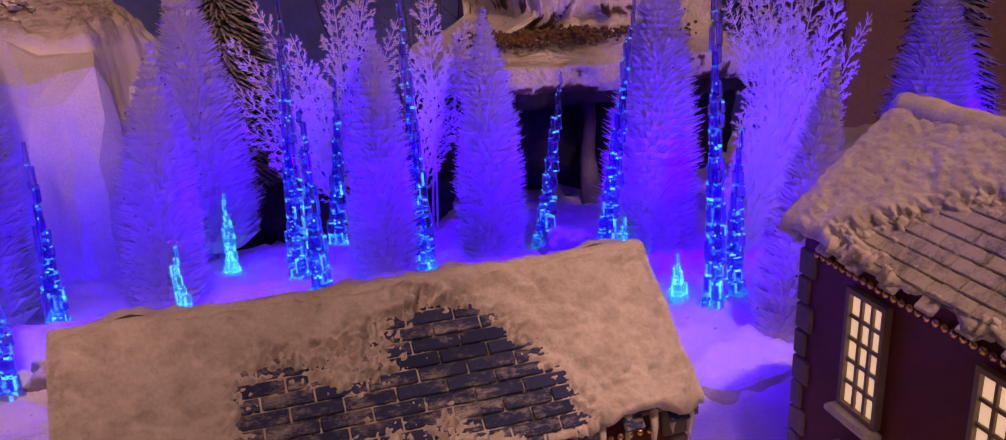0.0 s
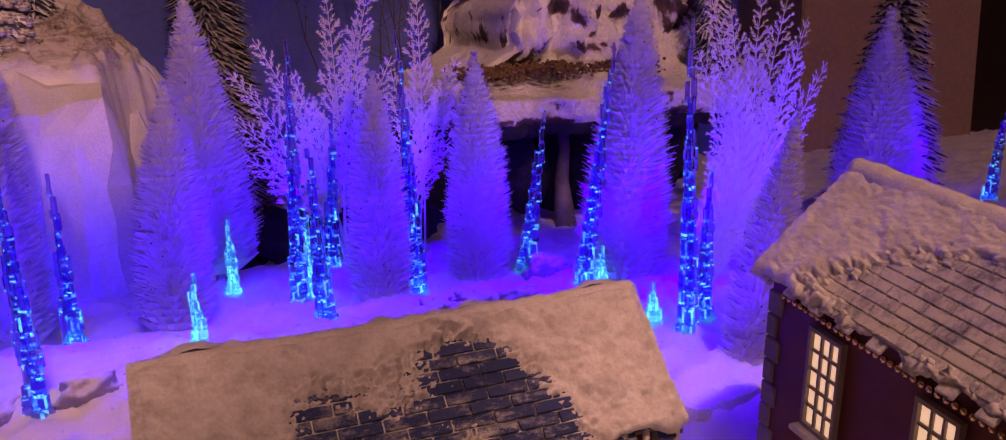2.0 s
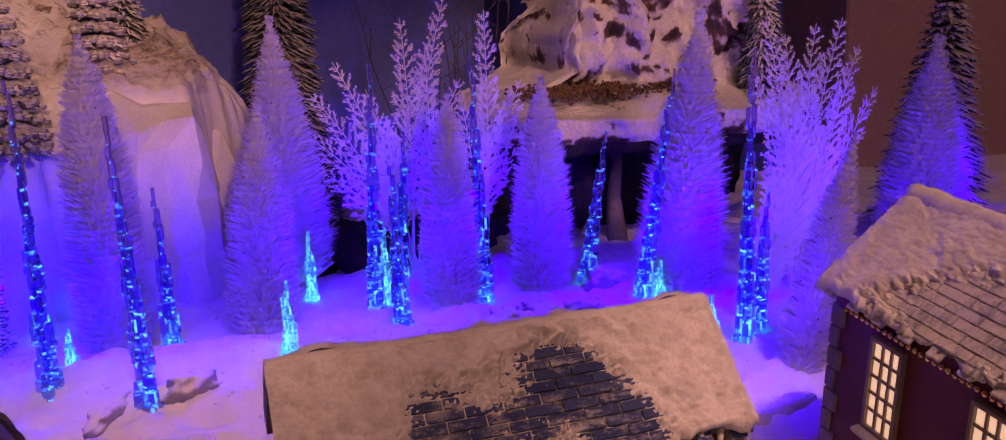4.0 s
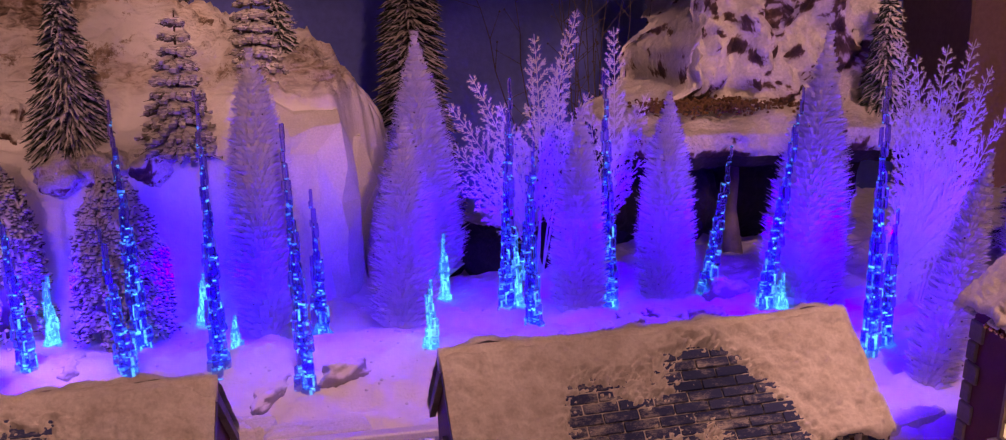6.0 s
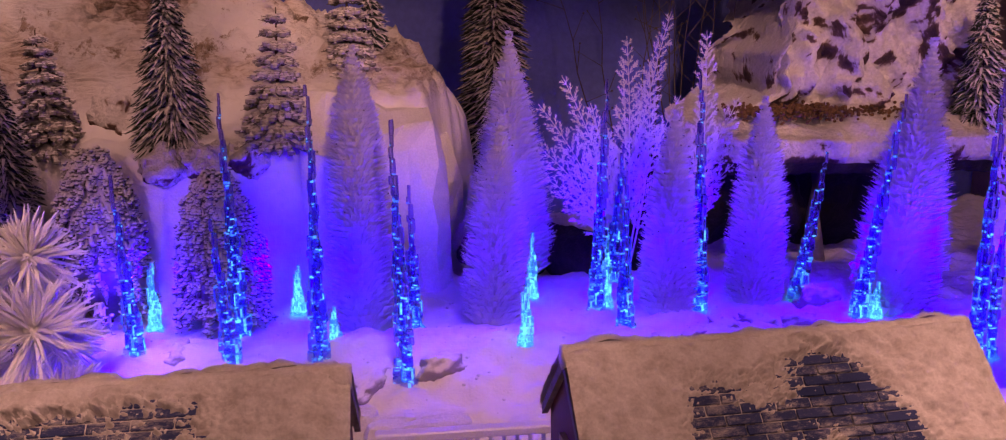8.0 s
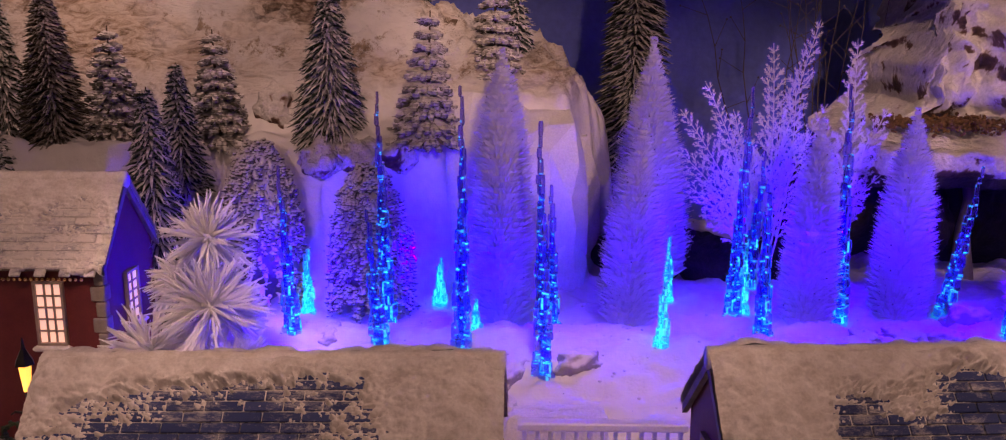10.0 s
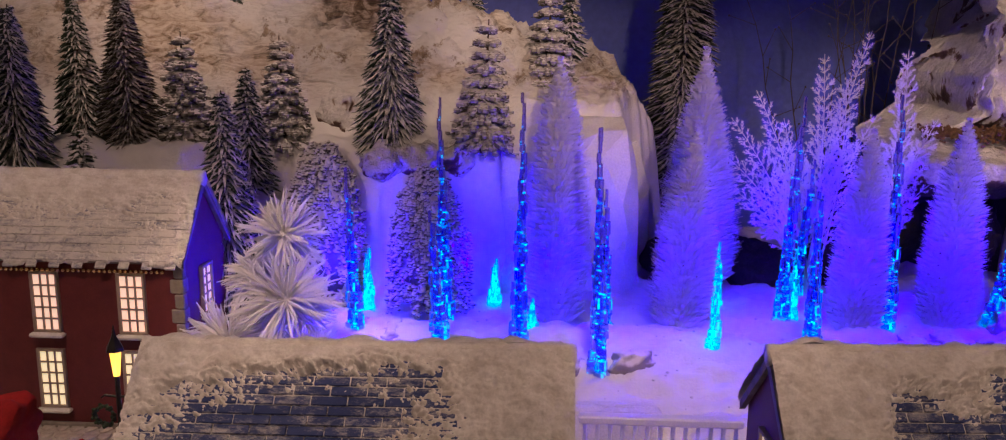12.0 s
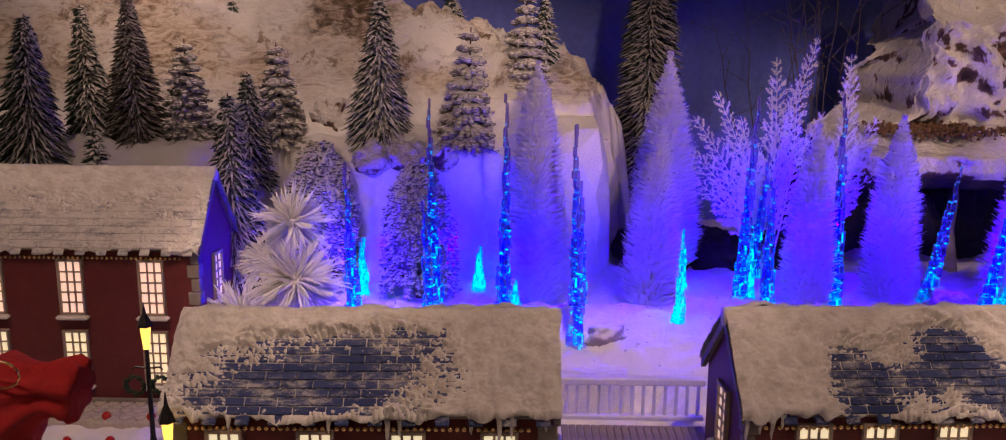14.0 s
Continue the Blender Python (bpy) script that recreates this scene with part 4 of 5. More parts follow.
def frond(s, rnd, base, tip, normal, sag, bare):
    """A flat feathered branch bowed from base to tip, branchlets shortening upwards, each with its own twigs."""
    b, t = Vector(base), Vector(tip)
    length = (t - b).length
    n = Vector(normal)
    along = (t - b).normalized()
    n = (n - along * n.dot(along)).normalized()
    across = along.cross(n).normalized()
    m = max(8, int(length / 0.0100))
    where = lambda k: b.lerp(t, k) + (across * sag[0] + n * sag[1]) * length * 4 * k * (1 - k)
    for i in range(m):
        k = i / m
        p, q = where(k), where((i + 1) / m)
        d = (q - p).normalized()
        side = d.cross(n).normalized()
        s.tube([tuple(p), tuple(q)], [0.0011 * (1.15 - 0.8 * k), 0.0011 * (1.15 - 0.8 * (k + 1 / m))], 5)
        if k < bare:
            continue
        for sg in (-1, 1):
            w = min(1.0, (k - bare) * 5 + 0.35) * (1 - k) ** 0.75 * rnd.uniform(0.6, 1.15)
            L = 0.050 * w * min(1.0, length / 0.17) + 0.005
            dd = (d * 1.0 + side * sg * rnd.uniform(0.55, 0.85) + n * rnd.uniform(-0.18, 0.18)).normalized()
            nn = (n + side * rnd.uniform(-0.25, 0.25)).normalized()
            s2 = dd.cross(nn).normalized()
            twiglet(s, rnd, p, dd, nn, L)
            steps = int(L / 0.0085)
            for j in range(1, steps):
                pj = p + dd * (L * j / steps)
                twiglet(s, rnd, pj, (dd + s2 * (1 if j % 2 else -1) * 0.6).normalized(), nn, 0.42 * L * (1 - j / steps) + 0.003)


def fern(x, y, z, sprays, seed, label, bare=0.25):
    """sprays: tip (x, y, z) in the village and how far the branch bows."""
    rnd = random.Random(seed)
    e = empty("fern_spray", pose(x, y, z), label, "artificial fern", "white fern sprays")
    for tx, ty, tz, sag in sprays:
        s = Soup()
        frond(s, rnd, (rnd.uniform(-0.006, 0.006), rnd.uniform(-0.004, 0.004), 0), (tx - x, ty - y, tz - z), (rnd.uniform(-0.3, 0.3), -1, rnd.uniform(-0.1, 0.3)), (sag, rnd.uniform(-0.05, 0.05)), bare)
        put("frond", s.done("frond", FLOCK), e)


fern(0.068, 0.845, 0.140, ((0.115, 0.850, 0.433, -0.03), (0.068, 0.855, 0.408, 0.02), (0.088, 0.835, 0.375, 0.04), (0.028, 0.850, 0.338, 0.03), (-0.004, 0.848, 0.368, 0.05), (-0.029, 0.850, 0.338, 0.06), (-0.034, 0.842, 0.296, 0.08), (-0.028, 0.835, 0.262, 0.09), (0.125, 0.840, 0.345, -0.05), (0.045, 0.838, 0.310, -0.02)),
     1, "white flocked fern spray fanning up behind the trees")
fern(0.140, 0.835, 0.140, ((0.155, 0.850, 0.413, 0.01), (0.194, 0.850, 0.340, -0.06), (0.188, 0.842, 0.268, -0.16), (0.125, 0.850, 0.330, 0.04), (0.172, 0.835, 0.300, -0.12)), 2, "smaller white flocked fern spray", 0.3)
fern(0.408, 0.665, 0.130, ((0.368, 0.660, 0.398, 0.03), (0.392, 0.665, 0.381, 0.01), (0.428, 0.670, 0.389, -0.01), (0.449, 0.660, 0.394, -0.02), (0.472, 0.665, 0.368, -0.04), (0.410, 0.650, 0.350, 0.02), (0.355, 0.655, 0.345, 0.06), (0.498, 0.670, 0.326, -0.06), (0.450, 0.645, 0.340, -0.03), (0.385, 0.645, 0.330, 0.03)),
     3, "white flocked fern spray standing in snow", 0.22)
fern(0.340, 0.610, 0.132, ((0.352, 0.600, 0.275, 0.03), (0.378, 0.600, 0.270, -0.10), (0.398, 0.605, 0.250, -0.16), (0.402, 0.600, 0.222, -0.20), (0.365, 0.595, 0.255, -0.05), (0.385, 0.590, 0.235, -0.14), (0.338, 0.605, 0.262, 0.05), (0.380, 0.610, 0.200, -0.16)),
     9, "low white fern spray arching beside the icicles", 0.12)


# ---- the houses ----
def tile_mesh(w, d, material):
    s = Soup()
    s.box(-w / 2, -d / 2, 0, w / 2, d / 2, 0.0016, 0.0004)
    return s.done("tile", material)


def window_unit(w, h, cols, rows, pane_material, name="window"):
    """Frame with sill and separately set lit panes; faces -y."""
    s = Soup()
    b = 0.0022
    loops = []
    for y, g in ((0.002, 0), (-0.0022, 0), (-0.0022, b), (0.002, b)):
        loops.append([(-w / 2 - g, y, -g), (w / 2 + g, y, -g), (w / 2 + g, y, h + g), (-w / 2 - g, y, h + g)])
    s.rings(loops, caps=False)
    s.f += [(12 + i, 12 + (i + 1) % 4, (i + 1) % 4, i) for i in range(4)]
    frame_me = s.done("window_frame", TRIM)
    pw, ph = w / cols, h / rows
    s = Soup()
    s.box(-pw / 2, -0.0003, -ph / 2, pw / 2, 0.0004, ph / 2)
    pane_me = s.done("pane", pane_material)
    s = Soup()
    s.box(-w / 2 - 0.005, -0.007, -0.0062, w / 2 + 0.005, 0.001, -0.0024, 0.0012)
    sill_me = s.done("window_sill", ROOF_SNOW)
    bar = 0.0016
    s = Soup()
    s.box(-bar / 2, -0.0012, 0, bar / 2, 0.0008, h)
    up_me = s.done("glazing_bar", TRIM)
    s = Soup()
    s.box(-w / 2, -0.0010, -bar / 2, w / 2, 0.0008, bar / 2)
    bars = [(up_me, -w / 2 + w * i / cols, 0) for i in range(1, cols)]
    across_me = s.done("glazing_bar", TRIM)
    bars += [(across_me, 0, h * j / rows) for j in range(1, rows)]
    return frame_me, pane_me, sill_me, bars, [(-w / 2 + pw * (i + 0.5), h - ph * (j + 0.5)) for i in range(cols) for j in range(rows)]


def add_window(parent, unit, m, sill=True):
    frame_me, pane_me, sill_me, bars, cells = unit
    f = put("window", frame_me, parent, m)
    for x, z in cells:
        put("pane", pane_me, f, pose(x, 0.0004, z))
    for me, x, z in bars:
        put("glazing_bar", me, f, pose(x, 0, z))
    if sill:
        put("sill", sill_me, f, None, "snow-topped sill")
    return f


def snow_sheet(L, S, seed, bare, fine=True, thick=0.0075):
    """Snow lying on one roof slope: a lumpy sheet that sinks under the slates where the roof is bare."""
    nx, ny = (260, 90) if fine else (60, 20)
    vs = []
    for j in range(ny + 1):
        for i in range(nx + 1):
            u, v = i / nx, j / ny
            x, y = (u - 0.5) * L, v * S
            b = bare(u, v)
            b += (0.34 * fbm(x * 40 + seed, y * 60, 1.0) + 0.40 * fbm(x * 130, y * 300 + seed, 3.0) + 0.50 * fbm(x * 400, y * 520 + seed, 6.0, 2)) * smooth01(0.02, 0.35, b)
            k = 1 - smooth01(0.15, 0.62, b)
            edge = smooth01(0, 0.03, u) * smooth01(0, 0.03, 1 - u) * smooth01(0.0, 0.05, 1 - v)
            h = 0.0011 - 0.0012 * smooth01(0.75, 1.25, b) + 0.0009 * fbm(x * 200, y * 380, seed) + k * (0.0020 + thick * (0.5 + 0.75 * fbm(x * 24, y * 24 + seed, 5.0) + 0.6 * abs(fbm(x * 60, y * 60, seed)) + 0.10 * fbm(x * 190, y * 190, seed)) * (0.4 + 0.6 * edge))
            if j == 0:
                y -= 0.004 * max(0.0, 0.6 + 1.6 * fbm(x * 55 + seed, 0.5, 2.0))
                h *= 0.5
            vs.append((x, y, h))
    w = nx + 1
    fs = [(j * w + i, j * w + i + 1, (j + 1) * w + i + 1, (j + 1) * w + i) for j in range(ny) for i in range(nx)]
    # folded-down drip edge
    k = len(vs)
    for i in range(nx + 1):
        x, y, h = vs[i]
        drop = 0.003 + 0.006 * max(0.0, fbm(x * 70 + seed, 1.5, 2.0)) ** 1.2
        vs.append((x, y + 0.001, h - drop))
    fs += [(i + 1, i, k + i, k + i + 1) for i in range(nx)]
    return mesh("roof_snow", vs, fs, ROOF_SNOW, True)


def house(m, L, half, wall, rise, windows, bare, seed, label, courses=12, side_window=True, beads=True, thick=0.0075, drips=(), tiles=SLATE):
    """A row house: base at z 0, front to -y. windows: (x, z, unit)."""
    e = empty("model_house", m, label, "model house", "lit model houses")
    t = 0.004
    y0, y1 = -half + 0.002, half - 0.002
    # walls
    s = Soup()
    s.box(-L / 2 + 0.004, y0, 0, L / 2 - 0.004, y0 + t, wall + 0.002)
    put("front_wall", s.done("front_wall", RED_WALL), e)
    s = Soup()
    s.box(-L / 2 + 0.004, y1 - t, 0, L / 2 - 0.004, y1, wall + 0.002)
    put("back_wall", s.done("back_wall", RED_WALL), e)
    k = rise / half
    for sx in (-1, 1):
        s = Soup()
        xa, xb = sorted((sx * (L / 2 - 0.004), sx * (L / 2 - 0.004 - t)))
        out = [(y0 + t, 0), (y1 - t, 0), (y1 - t, wall), (0, wall + rise - 0.004), (y0 + t, wall)]
        n = len(out)
        s.add([(xa, y, z) for y, z in out] + [(xb, y, z) for y, z in out], [tuple(range(n - 1, -1, -1)), tuple(range(n, 2 * n))] + [(i, (i + 1) % n, n + (i + 1) % n, n + i) for i in range(n)])
        put("gable_wall", s.done("gable_wall", RED_WALL), e)
        # bargeboards
        s = Soup()
        xo = sx * (L / 2 + 0.0005)
        xi = sx * (L / 2 - 0.0032)
        for sy in (-1, 1):
            a, b = (sy * (half + 0.003), wall - 0.006), (0, wall + rise - 0.003)
            q = [(a[0], a[1] - 0.004), (a[0], a[1] + 0.002), (b[0], b[1] + 0.002), (b[0], b[1] - 0.006)]
            s.add([(xi, y, z) for y, z in q] + [(xo, y, z) for y, z in q], [(3, 2, 1, 0), (4, 5, 6, 7), (0, 1, 5, 4), (1, 2, 6, 5), (2, 3, 7, 6), (3, 0, 4, 7)])
        put("bargeboard", s.done("bargeboard", GREY_STONE), e)
        if side_window:
            unit = window_unit(0.020, 0.042, 2, 5, PANE_AMBER)
            add_window(e, unit, pose(sx * (L / 2 - 0.0028), 0, wall * 0.62, 0, 0, 90 * sx))
        # corner stones
        z = 0.0
        i = 0
        s = Soup()
        s.box(-0.006, -0.0016, 0, 0.006, 0.010, 0.0125, 0.0008)
        q_long = s.done("quoin", GREY_STONE)
        s = Soup()
        s.box(-0.0042, -0.0016, 0, 0.0042, 0.006, 0.0125, 0.0008)
        q_short = s.done("quoin", GREY_STONE)
        while z + 0.013 < wall - 0.002:
            w = 0.006 if i % 2 == 0 else 0.0042
            put("quoin", (q_long, q_short)[i % 2], e, pose(sx * (L / 2 - w - 0.0024), y0, z))
            z += 0.0133
            i += 1
    # plinth course
    s = Soup()
    s.box(-L / 2 + 0.0145, y0 - 0.0035, 0, L / 2 - 0.0145, y0 - 0.0002, 0.012, 0.001)
    put("plinth", s.done("plinth", GREY_STONE), e)
    # roof boards
    S = math.hypot(half + 0.004, rise * (half + 0.004) / half)
    ang = math.degrees(math.atan2(rise, half))
    for sy in (-1, 1):
        s = Soup()
        s.box(-L / 2, 0, -0.0030, L / 2, S, 0.0)
        board = put("roof", s.done("roof", GREY_STONE), e, pose(0, sy * (half + 0.004), wall - rise * 0.004 / half, 0, 0, 0 if sy < 0 else 180) @ pose(0, 0, 0, ang, 0, 0))
        if sy < 0:
            step = S / courses
            across = round(L / 0.0215)
            w = L / across
            me = tile_mesh(w - 0.0008, step - 0.0007, tiles)
            for j in range(courses):
                off = (j % 2) * w / 2
                n = across if j % 2 == 0 else across - 1
                for i in range(n):
                    x = -L / 2 + w / 2 + off + i * w
                    put("tile", me, board, pose(x, step * (j + 0.5), 0.0004, -1.5, 0, 0))
            # scalloped eave slates
            s = Soup()
            s.box(-0.0045, -0.004, -0.0022, 0.0045, 0.004, 0.0, 0.0006)
            me = s.done("eave_slate", tiles)
            n = max(6, int(L / 0.02))
            for i in range(n):
                put("eave_slate", me, board, pose(-L / 2 + L * (i + 0.5) / n, -0.002, 0.0004))
        put("snow", snow_sheet(L + 0.002, S, seed + sy, bare if sy < 0 else (lambda u, v: 0.0), sy < 0, thick), board, None, "lumpy artificial snow")
    # hanging ice under the eave
    for x, length in drips:
        s = Soup()
        z = wall - rise * 0.004 / half
        s.tube([(x, -half - 0.0035, z + 0.001), (x + 0.0004, -half - 0.0038, z - length * 0.35), (x - 0.0003, -half - 0.0036, z - length * 0.75), (x, -half - 0.0036, z - length)], [0.0022, 0.0016, 0.0010, 0.0003], 7)
        put("hanging_ice", s.done("hanging_ice", ROOF_SNOW, True), e, None, "frozen drip")
    # rolled snow along the ridge
    s = Soup()
    n = 60
    s.tube([(-L / 2 - 0.001 + (L + 0.002) * i / n, 0.0012 * fbm(i * 0.3, seed), wall + rise - 0.0014 + 0.0006 * fbm(i * 0.35 + seed, 2.0)) for i in range(n + 1)], [0.0072 + 0.0008 * fbm(i * 0.4, seed + 3.0) for i in range(n + 1)], 10)
    put("ridge_snow", s.done("ridge_snow", ROOF_SNOW, True), e, None, "rolled snow cap")
    # string of gold beads under the eave
    if beads:
        s = Soup()
        s.ball((0, 0, 0), 0.0019, 8)
        me = s.done("bead", GOLD, True)
        n = int((L - 0.03) / 0.0046)
        for i in range(n):
            put("bead", me, e, pose(-L / 2 + 0.017 + 0.0046 * i, y0 - 0.0022, wall - 0.0140))
    for x, z, unit in windows:
        add_window(e, unit, pose(x, y0 - 0.0012, z))
    return e


TALL = window_unit(0.0205, 0.050, 3, 5, PANE)
WARM_TALL = window_unit(0.0205, 0.050, 3, 5, PANE_AMBER)
LOW = window_unit(0.020, 0.046, 3, 5, PANE)


def gauss(u, v, cu, cv, su, sv):
    return math.exp(-((u - cu) / su) ** 2 - ((v - cv) / sv) ** 2)


# centre house
house(pose(0.034, 0.370, 0.065, 0, 0, 3.5), 0.250, 0.050, 0.126, 0.049, [(-0.075, 0.066, LOW), (-0.03, 0.066, LOW), (0.02, 0.066, LOW), (0.07, 0.066, LOW)],
      lambda u, v: 1.3 * gauss(u, v, 0.35 - 0.05 * v, 0.22, 0.075, 0.42) + 1.7 * gauss(u, v, 0.74 - 0.18 * v, 0.35, 0.075, 0.50) + 0.95 * gauss(u, v, 0.53, 0.35, 0.13, 0.38) - 0.9 * gauss(u, v, 0.95, 0.4, 0.12, 0.8) - 0.8 * gauss(u, v, 0.3, 1.0, 0.4, 0.14), 3,
      "red model house with thick snow over slate roof",
      drips=((-0.122, 0.020), (-0.113, 0.013), (-0.105, 0.017), (-0.098, 0.009), (0.070, 0.016), (0.080, 0.022), (0.092, 0.014), (0.104, 0.020), (0.113, 0.012), (0.121, 0.017)))
# house over the street
house(pose(-0.335, 0.342, 0.065, 0, -0.8, -0.5), 0.258, 0.049, 0.130, 0.047, [(-0.09, 0.066, LOW), (-0.03, 0.066, LOW), (0.03, 0.066, LOW), (0.09, 0.066, LOW)],
      lambda u, v: 1.25 * gauss(u, v, 0.40, 0.42, 0.28, 0.40) + 0.6 * gauss(u, v, 0.22, 0.12, 0.25, 0.2) + 0.3 * gauss(u, v, 0.62, 0.7, 0.12, 0.3) - 0.5 * gauss(u, v, 0.25, 0.95, 0.25, 0.14) - 0.6 * gauss(u, v, 0.92, 0.5, 0.1, 0.9), 5,
      "red model house, snow melting off blue slates",
      drips=((-0.085, 0.010), (-0.02, 0.012), (0.018, 0.020), (0.026, 0.014), (0.072, 0.012), (0.090, 0.022), (0.098, 0.015), (0.120, 0.010)))
# tall brick house
house(pose(-0.708, 0.618, 0.072), 0.345, 0.052, 0.166, 0.061,
      [(x, z, WARM_TALL if z > 0.09 else TALL) for x in (0.124, 0.047, -0.030, -0.107) for z in (0.098, 0.028)],
      lambda u, v: 0.22 + 0.85 * gauss(u, v, 0.5, 0.2, 0.6, 0.32) + 0.75 * gauss(u, v, 0.2, 0.55, 0.22, 0.3) + 0.9 * gauss(u, v, 0.9, 0.58, 0.05, 0.12) - 0.4 * gauss(u, v, 0.6, 0.95, 0.4, 0.2), 8,
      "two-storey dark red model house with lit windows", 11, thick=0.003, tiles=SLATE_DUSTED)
# house turned sideways
house(pose(0.2735, 0.219, 0.085, 5.0, 0, 0) @ pose(0, 0, 0, 0, 0, -90), 0.285, 0.050, 0.161, 0.044,
      [(x, z, TALL) for x in (-0.090, -0.018, 0.054) for z in (0.089, 0.016)],
      lambda u, v: 1.15 * smooth01(0.12, 0.30, u + 0.25 * (0.3 - v)) * (1 - smooth01(0.60, 0.70, v)) * smooth01(-0.1, 0.12, v) + 0.9 * gauss(u, v, 0.42, 0.70, 0.10, 0.05), 11,
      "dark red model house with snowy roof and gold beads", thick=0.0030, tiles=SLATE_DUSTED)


# ---- footbridge ----
def footbridge():
    e = empty("footbridge", pose(-0.142, 0.42, 0.118), "grey wooden footbridge with white balustrade", "bridge")
    L = 0.118
    s = Soup()
    s.box(-L / 2, 0.026, 0.034, L / 2, 0.036, 0.040, 0.001)
    put("handrail", s.done("handrail", WHITE_PLASTIC), e)
    s = Soup()
    s.box(-L / 2, 0.028, 0.003, L / 2, 0.034, 0.007, 0.0008)
    put("bottom_rail", s.done("bottom_rail", WHITE_PLASTIC), e)
    s = Soup()
    s.box(-0.0014, -0.0014, 0.0, 0.0014, 0.0014, 0.0268, 0.0004)
    me = s.done("baluster", WHITE_PLASTIC)
    for i in range(13):
        put("baluster", me, e, pose(-L / 2 + 0.005 + i * (L - 0.010) / 12, 0.031, 0.0072))
    s = Soup()
    s.box(-0.0028, -0.034, -0.003, 0.0028, 0.026, 0.0, 0.0004)
    me = s.done("plank", WOOD)
    for i in range(19):
        put("plank", me, e, pose(-L / 2 + 0.0035 + i * 0.0061, 0, 0))
    s = Soup()
    s.box(-L / 2 - 0.004, -0.040, -0.006, L / 2 + 0.004, -0.0345, 0.006, 0.001)
    put("edge_beam", s.done("edge_beam", WHITE_PLASTIC), e)


footbridge()


# ---- street lamps, velvet sack, baubles ----
def street_lamp(x, y, z, h, label, k=1.0):
    e = empty("street_lamp", pose(x, y, z), label, "street lamp", "black street lamps")
    s = Soup()
    s.tube([(0, 0, 0), (0, 0, 0.004), (0, 0, 0.008), (0, 0, 0.02), (0, 0, 0.024), (0, 0, h * 0.72)], [0.006, 0.0055, 0.0035, 0.0030, 0.0022, 0.0018], 10)
    put("post", s.done("post", BLACK_IRON), e)
    s = Soup()
    s.tube([(0, 0, h * 0.72), (0, 0, h * 0.86)], [0.0032 * k, 0.0058 * k], 6)
    put("lantern_glass", s.done("lantern_glass", LAMP_GLOW), e, None, "glowing amber lantern glass")
    s = Soup()
    s.tube([(0, 0, h * 0.86), (0, 0, h * 0.88), (0, 0, h * 0.93), (0, 0, h * 0.94), (0, 0, h)], [0.0085 * k, 0.0075 * k, 0.0030 * k, 0.0022 * k, 0.0004], 6)
    put("lantern_cap", s.done("lantern_cap", BLACK_IRON), e)
    for sx in (-1, 1):
        s = Soup()
        s.tube([(0, 0, h * 0.60), (sx * 0.010, -0.001, h * 0.61), (sx * 0.013, -0.001, h * 0.595)], [0.001, 0.001, 0.0006], 6)
        put("arm", s.done("arm", BLACK_IRON), e)
        s = Soup()
        rnd = random.Random(4)
        for i in range(60):
            a = i * 2.4
            c = (sx * 0.011 + 0.0075 * math.cos(a), -0.003, h * 0.50 + 0.0075 * math.sin(a))
            s.ball((c[0] + rnd.uniform(-0.001, 0.001), c[1] + rnd.uniform(-0.002, 0.002), c[2] + rnd.uniform(-0.001, 0.001)), 0.0016, 6)
        put("wreath", s.done("wreath", GREEN), e, None, "small dark green wreath")
    return e


street_lamp(-0.543, 0.452, 0.075, 0.140, "black iron street lamp with glowing lantern and wreaths", 0.82)
street_lamp(-0.4560, 0.276, 0.072, 0.139, "second black street lamp beside the snowy house", 0.68)
led("lantern_bulb", -0.545, 0.443, 0.178, 0.004, (1.0, 0.6, 0.2))


def velvet_sack():
    e = empty("velvet_sack", pose(0, 0, 0), "red velvet gift sack with ruffled mouth and gold cord", "gift sack")
    path = ((-0.600, 0.072, 0.034), (-0.602, 0.080, 0.044), (-0.604, 0.105, 0.049), (-0.602, 0.140, 0.043), (-0.594, 0.170, 0.036), (-0.580, 0.190, 0.034), (-0.566, 0.198, 0.030), (-0.552, 0.201, 0.022), (-0.544, 0.202, 0.019), (-0.535, 0.203, 0.021), (-0.527, 0.202, 0.024), (-0.521, 0.201, 0.021), (-0.524, 0.201, 0.009))
    rings = []
    for i, (x, z, r) in enumerate(path):
        x1, z1, _ = path[min(i + 1, len(path) - 2)]
        x0, z0, _ = path[max(i - 1, 0)]
        d = Vector((x1 - x0, 0, z1 - z0)).normalized()
        u, v = Vector((0, 1, 0)), Vector((0, 1, 0)).cross(d)
        ring = []
        for j in range(56):
            a = 2 * math.pi * j / 56
            k = r * (0.86 if i > 6 else 1.0) * (1 + min(0.13, 0.03 + 0.012 * i) * math.sin(7 * a + i * 0.25) + 0.04 * math.sin(11 * a - i * 0.5))
            ring.append(tuple(Vector((x, 0.30, z)) + u * k * math.cos(a) + v * k * math.sin(a)))
        rings.append(ring)
    s = Soup()
    s.rings(rings)
    put("bag", s.done("bag", VELVET, True), e)
    s = Soup()
    s.tube([(-0.560 + 0.014 * math.cos(a), 0.274 - 0.002 * math.sin(a), 0.222 + 0.010 * math.sin(a)) for a in [2 * math.pi * j / 30 for j in range(31)]], [0.0009] * 31, 6)
    put("cord", s.done("cord", GOLD, True), e, None, "looped gold cord")


velvet_sack()


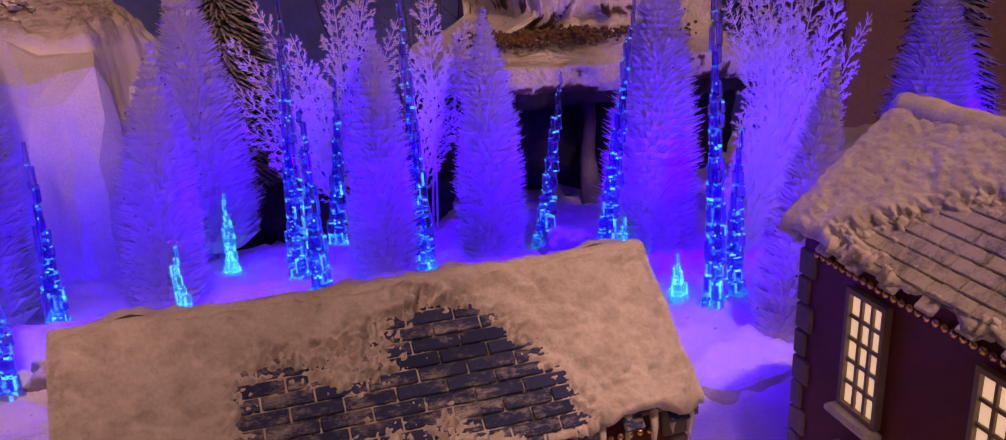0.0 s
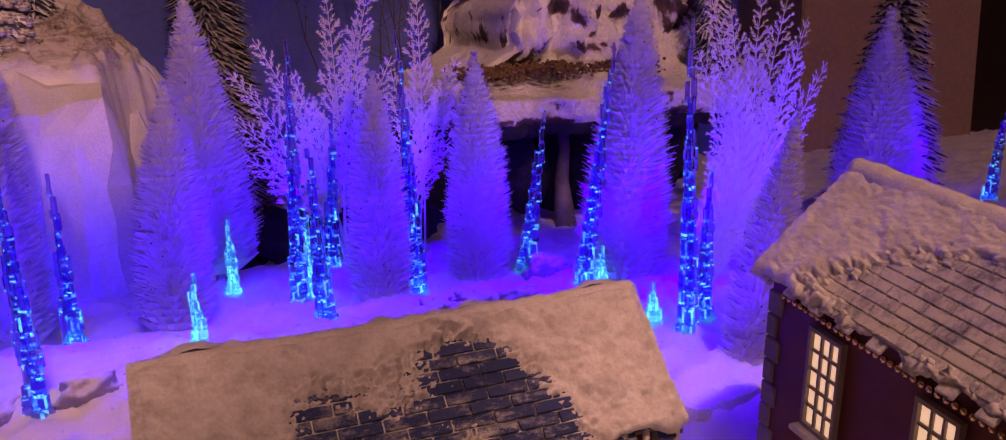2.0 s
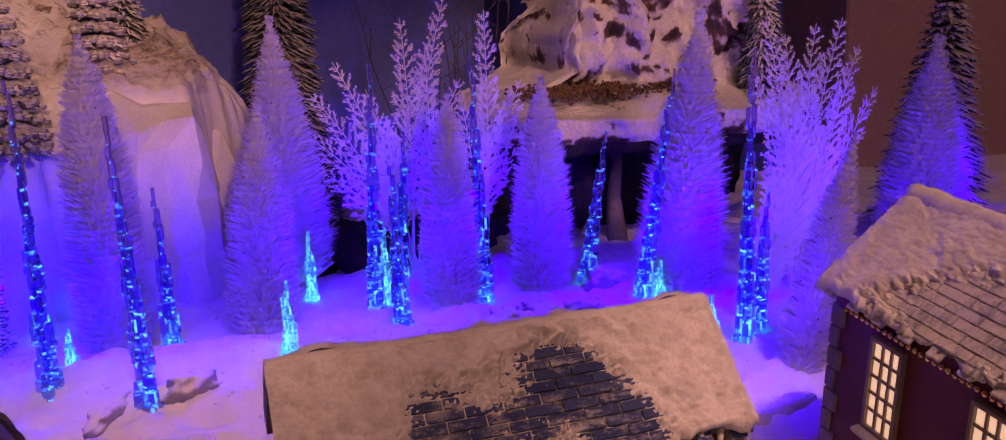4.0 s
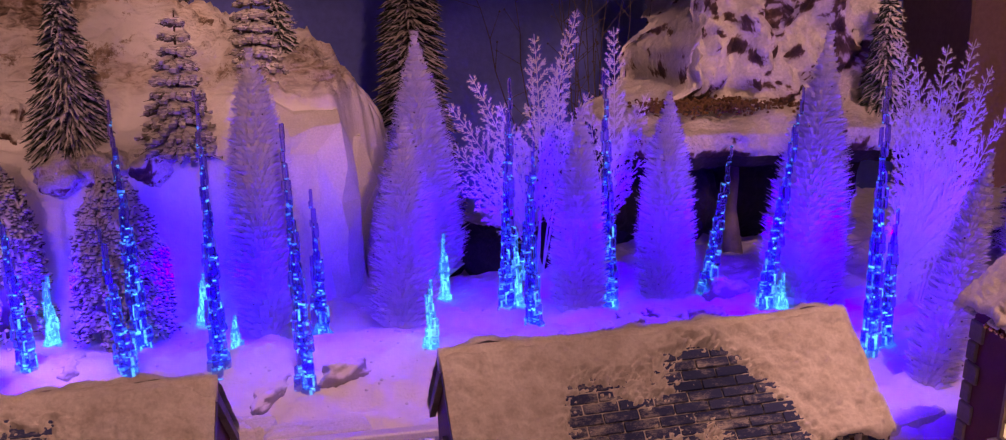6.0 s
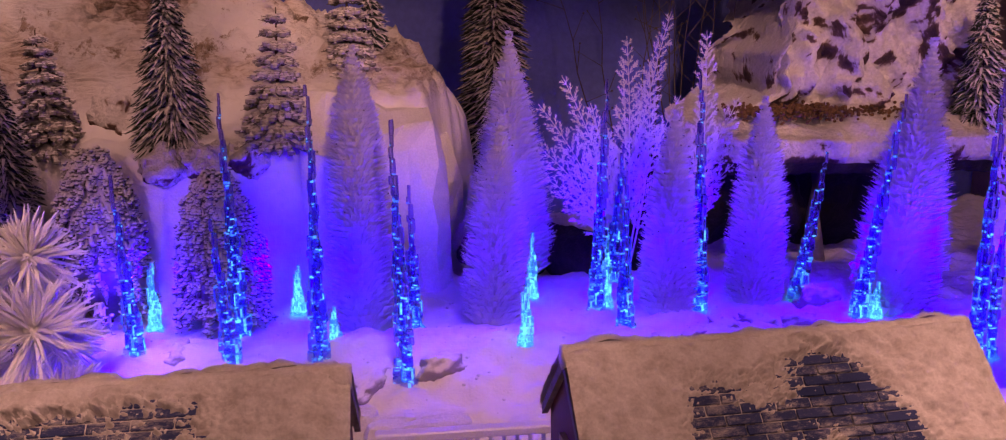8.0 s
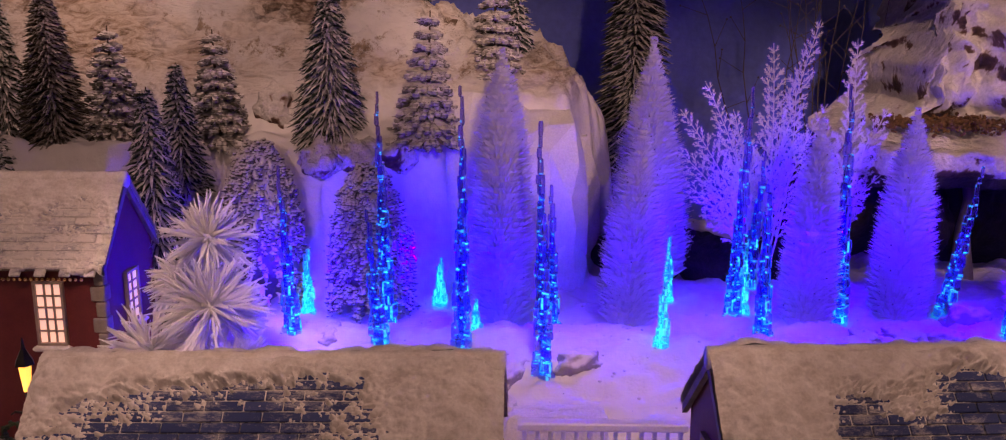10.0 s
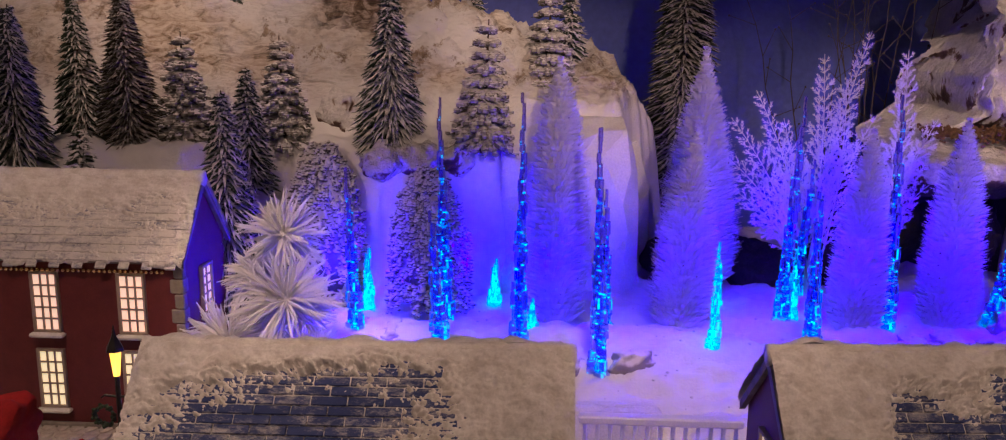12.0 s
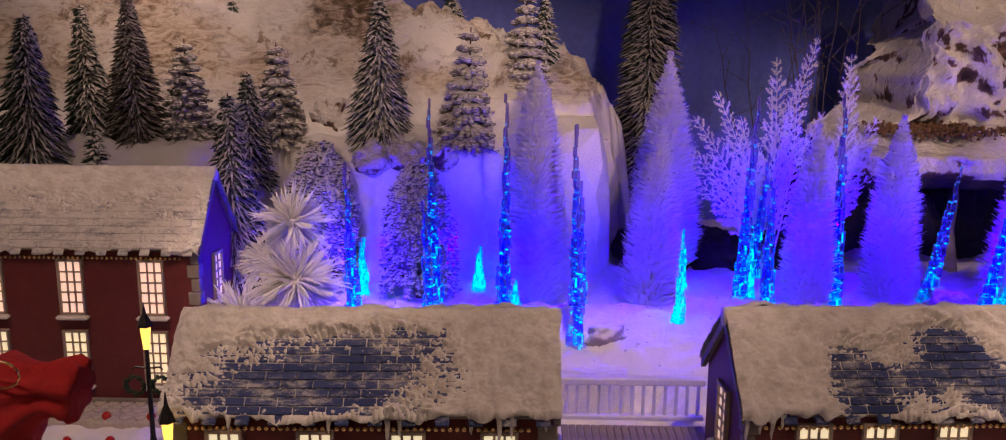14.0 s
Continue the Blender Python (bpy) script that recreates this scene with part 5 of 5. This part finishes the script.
# ---- pavement before the brick house ----
def pavement():
    s = Soup()
    s.box(-0.90, 0.522, 0.060, -0.50, 0.575, 0.079, 0.002)
    walk_ob = thing("pavement", s.done("pavement", PAVING), "pale snowy crazy-paved footway with kerb", "pavement", kind="structure")
    rnd = random.Random(5)
    for i in range(30):
        for j in range(3):
            s = Soup()
            w = rnd.uniform(0.010, 0.0128)
            ring = [(w * 0.52 * math.cos(a) * rnd.uniform(0.85, 1.15), 0.0078 * math.sin(a) * rnd.uniform(0.85, 1.15)) for a in [2 * math.pi * q / 7 for q in range(7)]]
            s.rings([[(x, y, 0) for x, y in ring], [(x, y, 0.0012) for x, y in ring], [(x * 0.92, y * 0.92, 0.0017) for x, y in ring]])
            put("paving_stone", s.done("paving_stone", PAVING), walk_ob, pose(-0.89 + i * 0.0131 + (j % 2) * 0.0065, 0.532 + j * 0.0155, 0.079, 0, 0, rnd.uniform(-15, 15)))


pavement()
for x, y in ((-0.661, 0.527), (-0.619, 0.528), (-0.703, 0.527), (-0.577, 0.528)):
    e = empty("red_bauble", pose(x, y, 0.0822), "small shiny red bauble on the kerb", "bauble", "red baubles along the kerb")
    s = Soup()
    s.ball((0, 0, 0), 0.0042, 12)
    put("ball", s.done("ball", RED_BEAD, True), e)
for x, y in ((-0.636, 0.486), (-0.598, 0.488), (-0.674, 0.486)):
    e = empty("red_bauble", pose(x, y, 0.0765), "small shiny red bauble on the kerb", "bauble", "red baubles along the kerb")
    s = Soup()
    s.ball((0, 0, 0), 0.0042, 12)
    put("ball", s.done("ball", RED_BEAD, True), e)


# ---- bare twigs before the backdrop ----
def twig_bush(x, y, z, h, seed):
    rnd = random.Random(seed)
    e = empty("bare_twigs", pose(x, y, z), "thin dark bare twigs with few buds", "twigs", "bare twigs behind the stage")
    for b in range(7):
        s = Soup()
        p, d = Vector((rnd.uniform(-0.01, 0.01), 0, 0)), Vector((rnd.uniform(-0.35, 0.35), rnd.uniform(-0.1, 0.1), 1)).normalized()
        pts = [tuple(p)]
        for i in range(9):
            d = (d + Vector((rnd.uniform(-0.16, 0.16), rnd.uniform(-0.05, 0.05), 0.05))).normalized()
            p = p + d * h / 9
            pts.append(tuple(p))
            q = p + Vector((rnd.uniform(-1, 1), 0, rnd.uniform(0.2, 1))).normalized() * h * 0.10
            s.tube([tuple(p), tuple(q)], [0.0007, 0.0004], 4)
            s.ball(tuple(q), 0.0016, 6)
        s.tube(pts, [0.0016 - 0.0012 * i / 9 for i in range(10)], 5)
        put("twig", s.done("twig", TWIG), e)


twig_bush(0.16, 1.16, 0.10, 0.40, 2)
twig_bush(0.24, 1.20, 0.10, 0.42, 3)
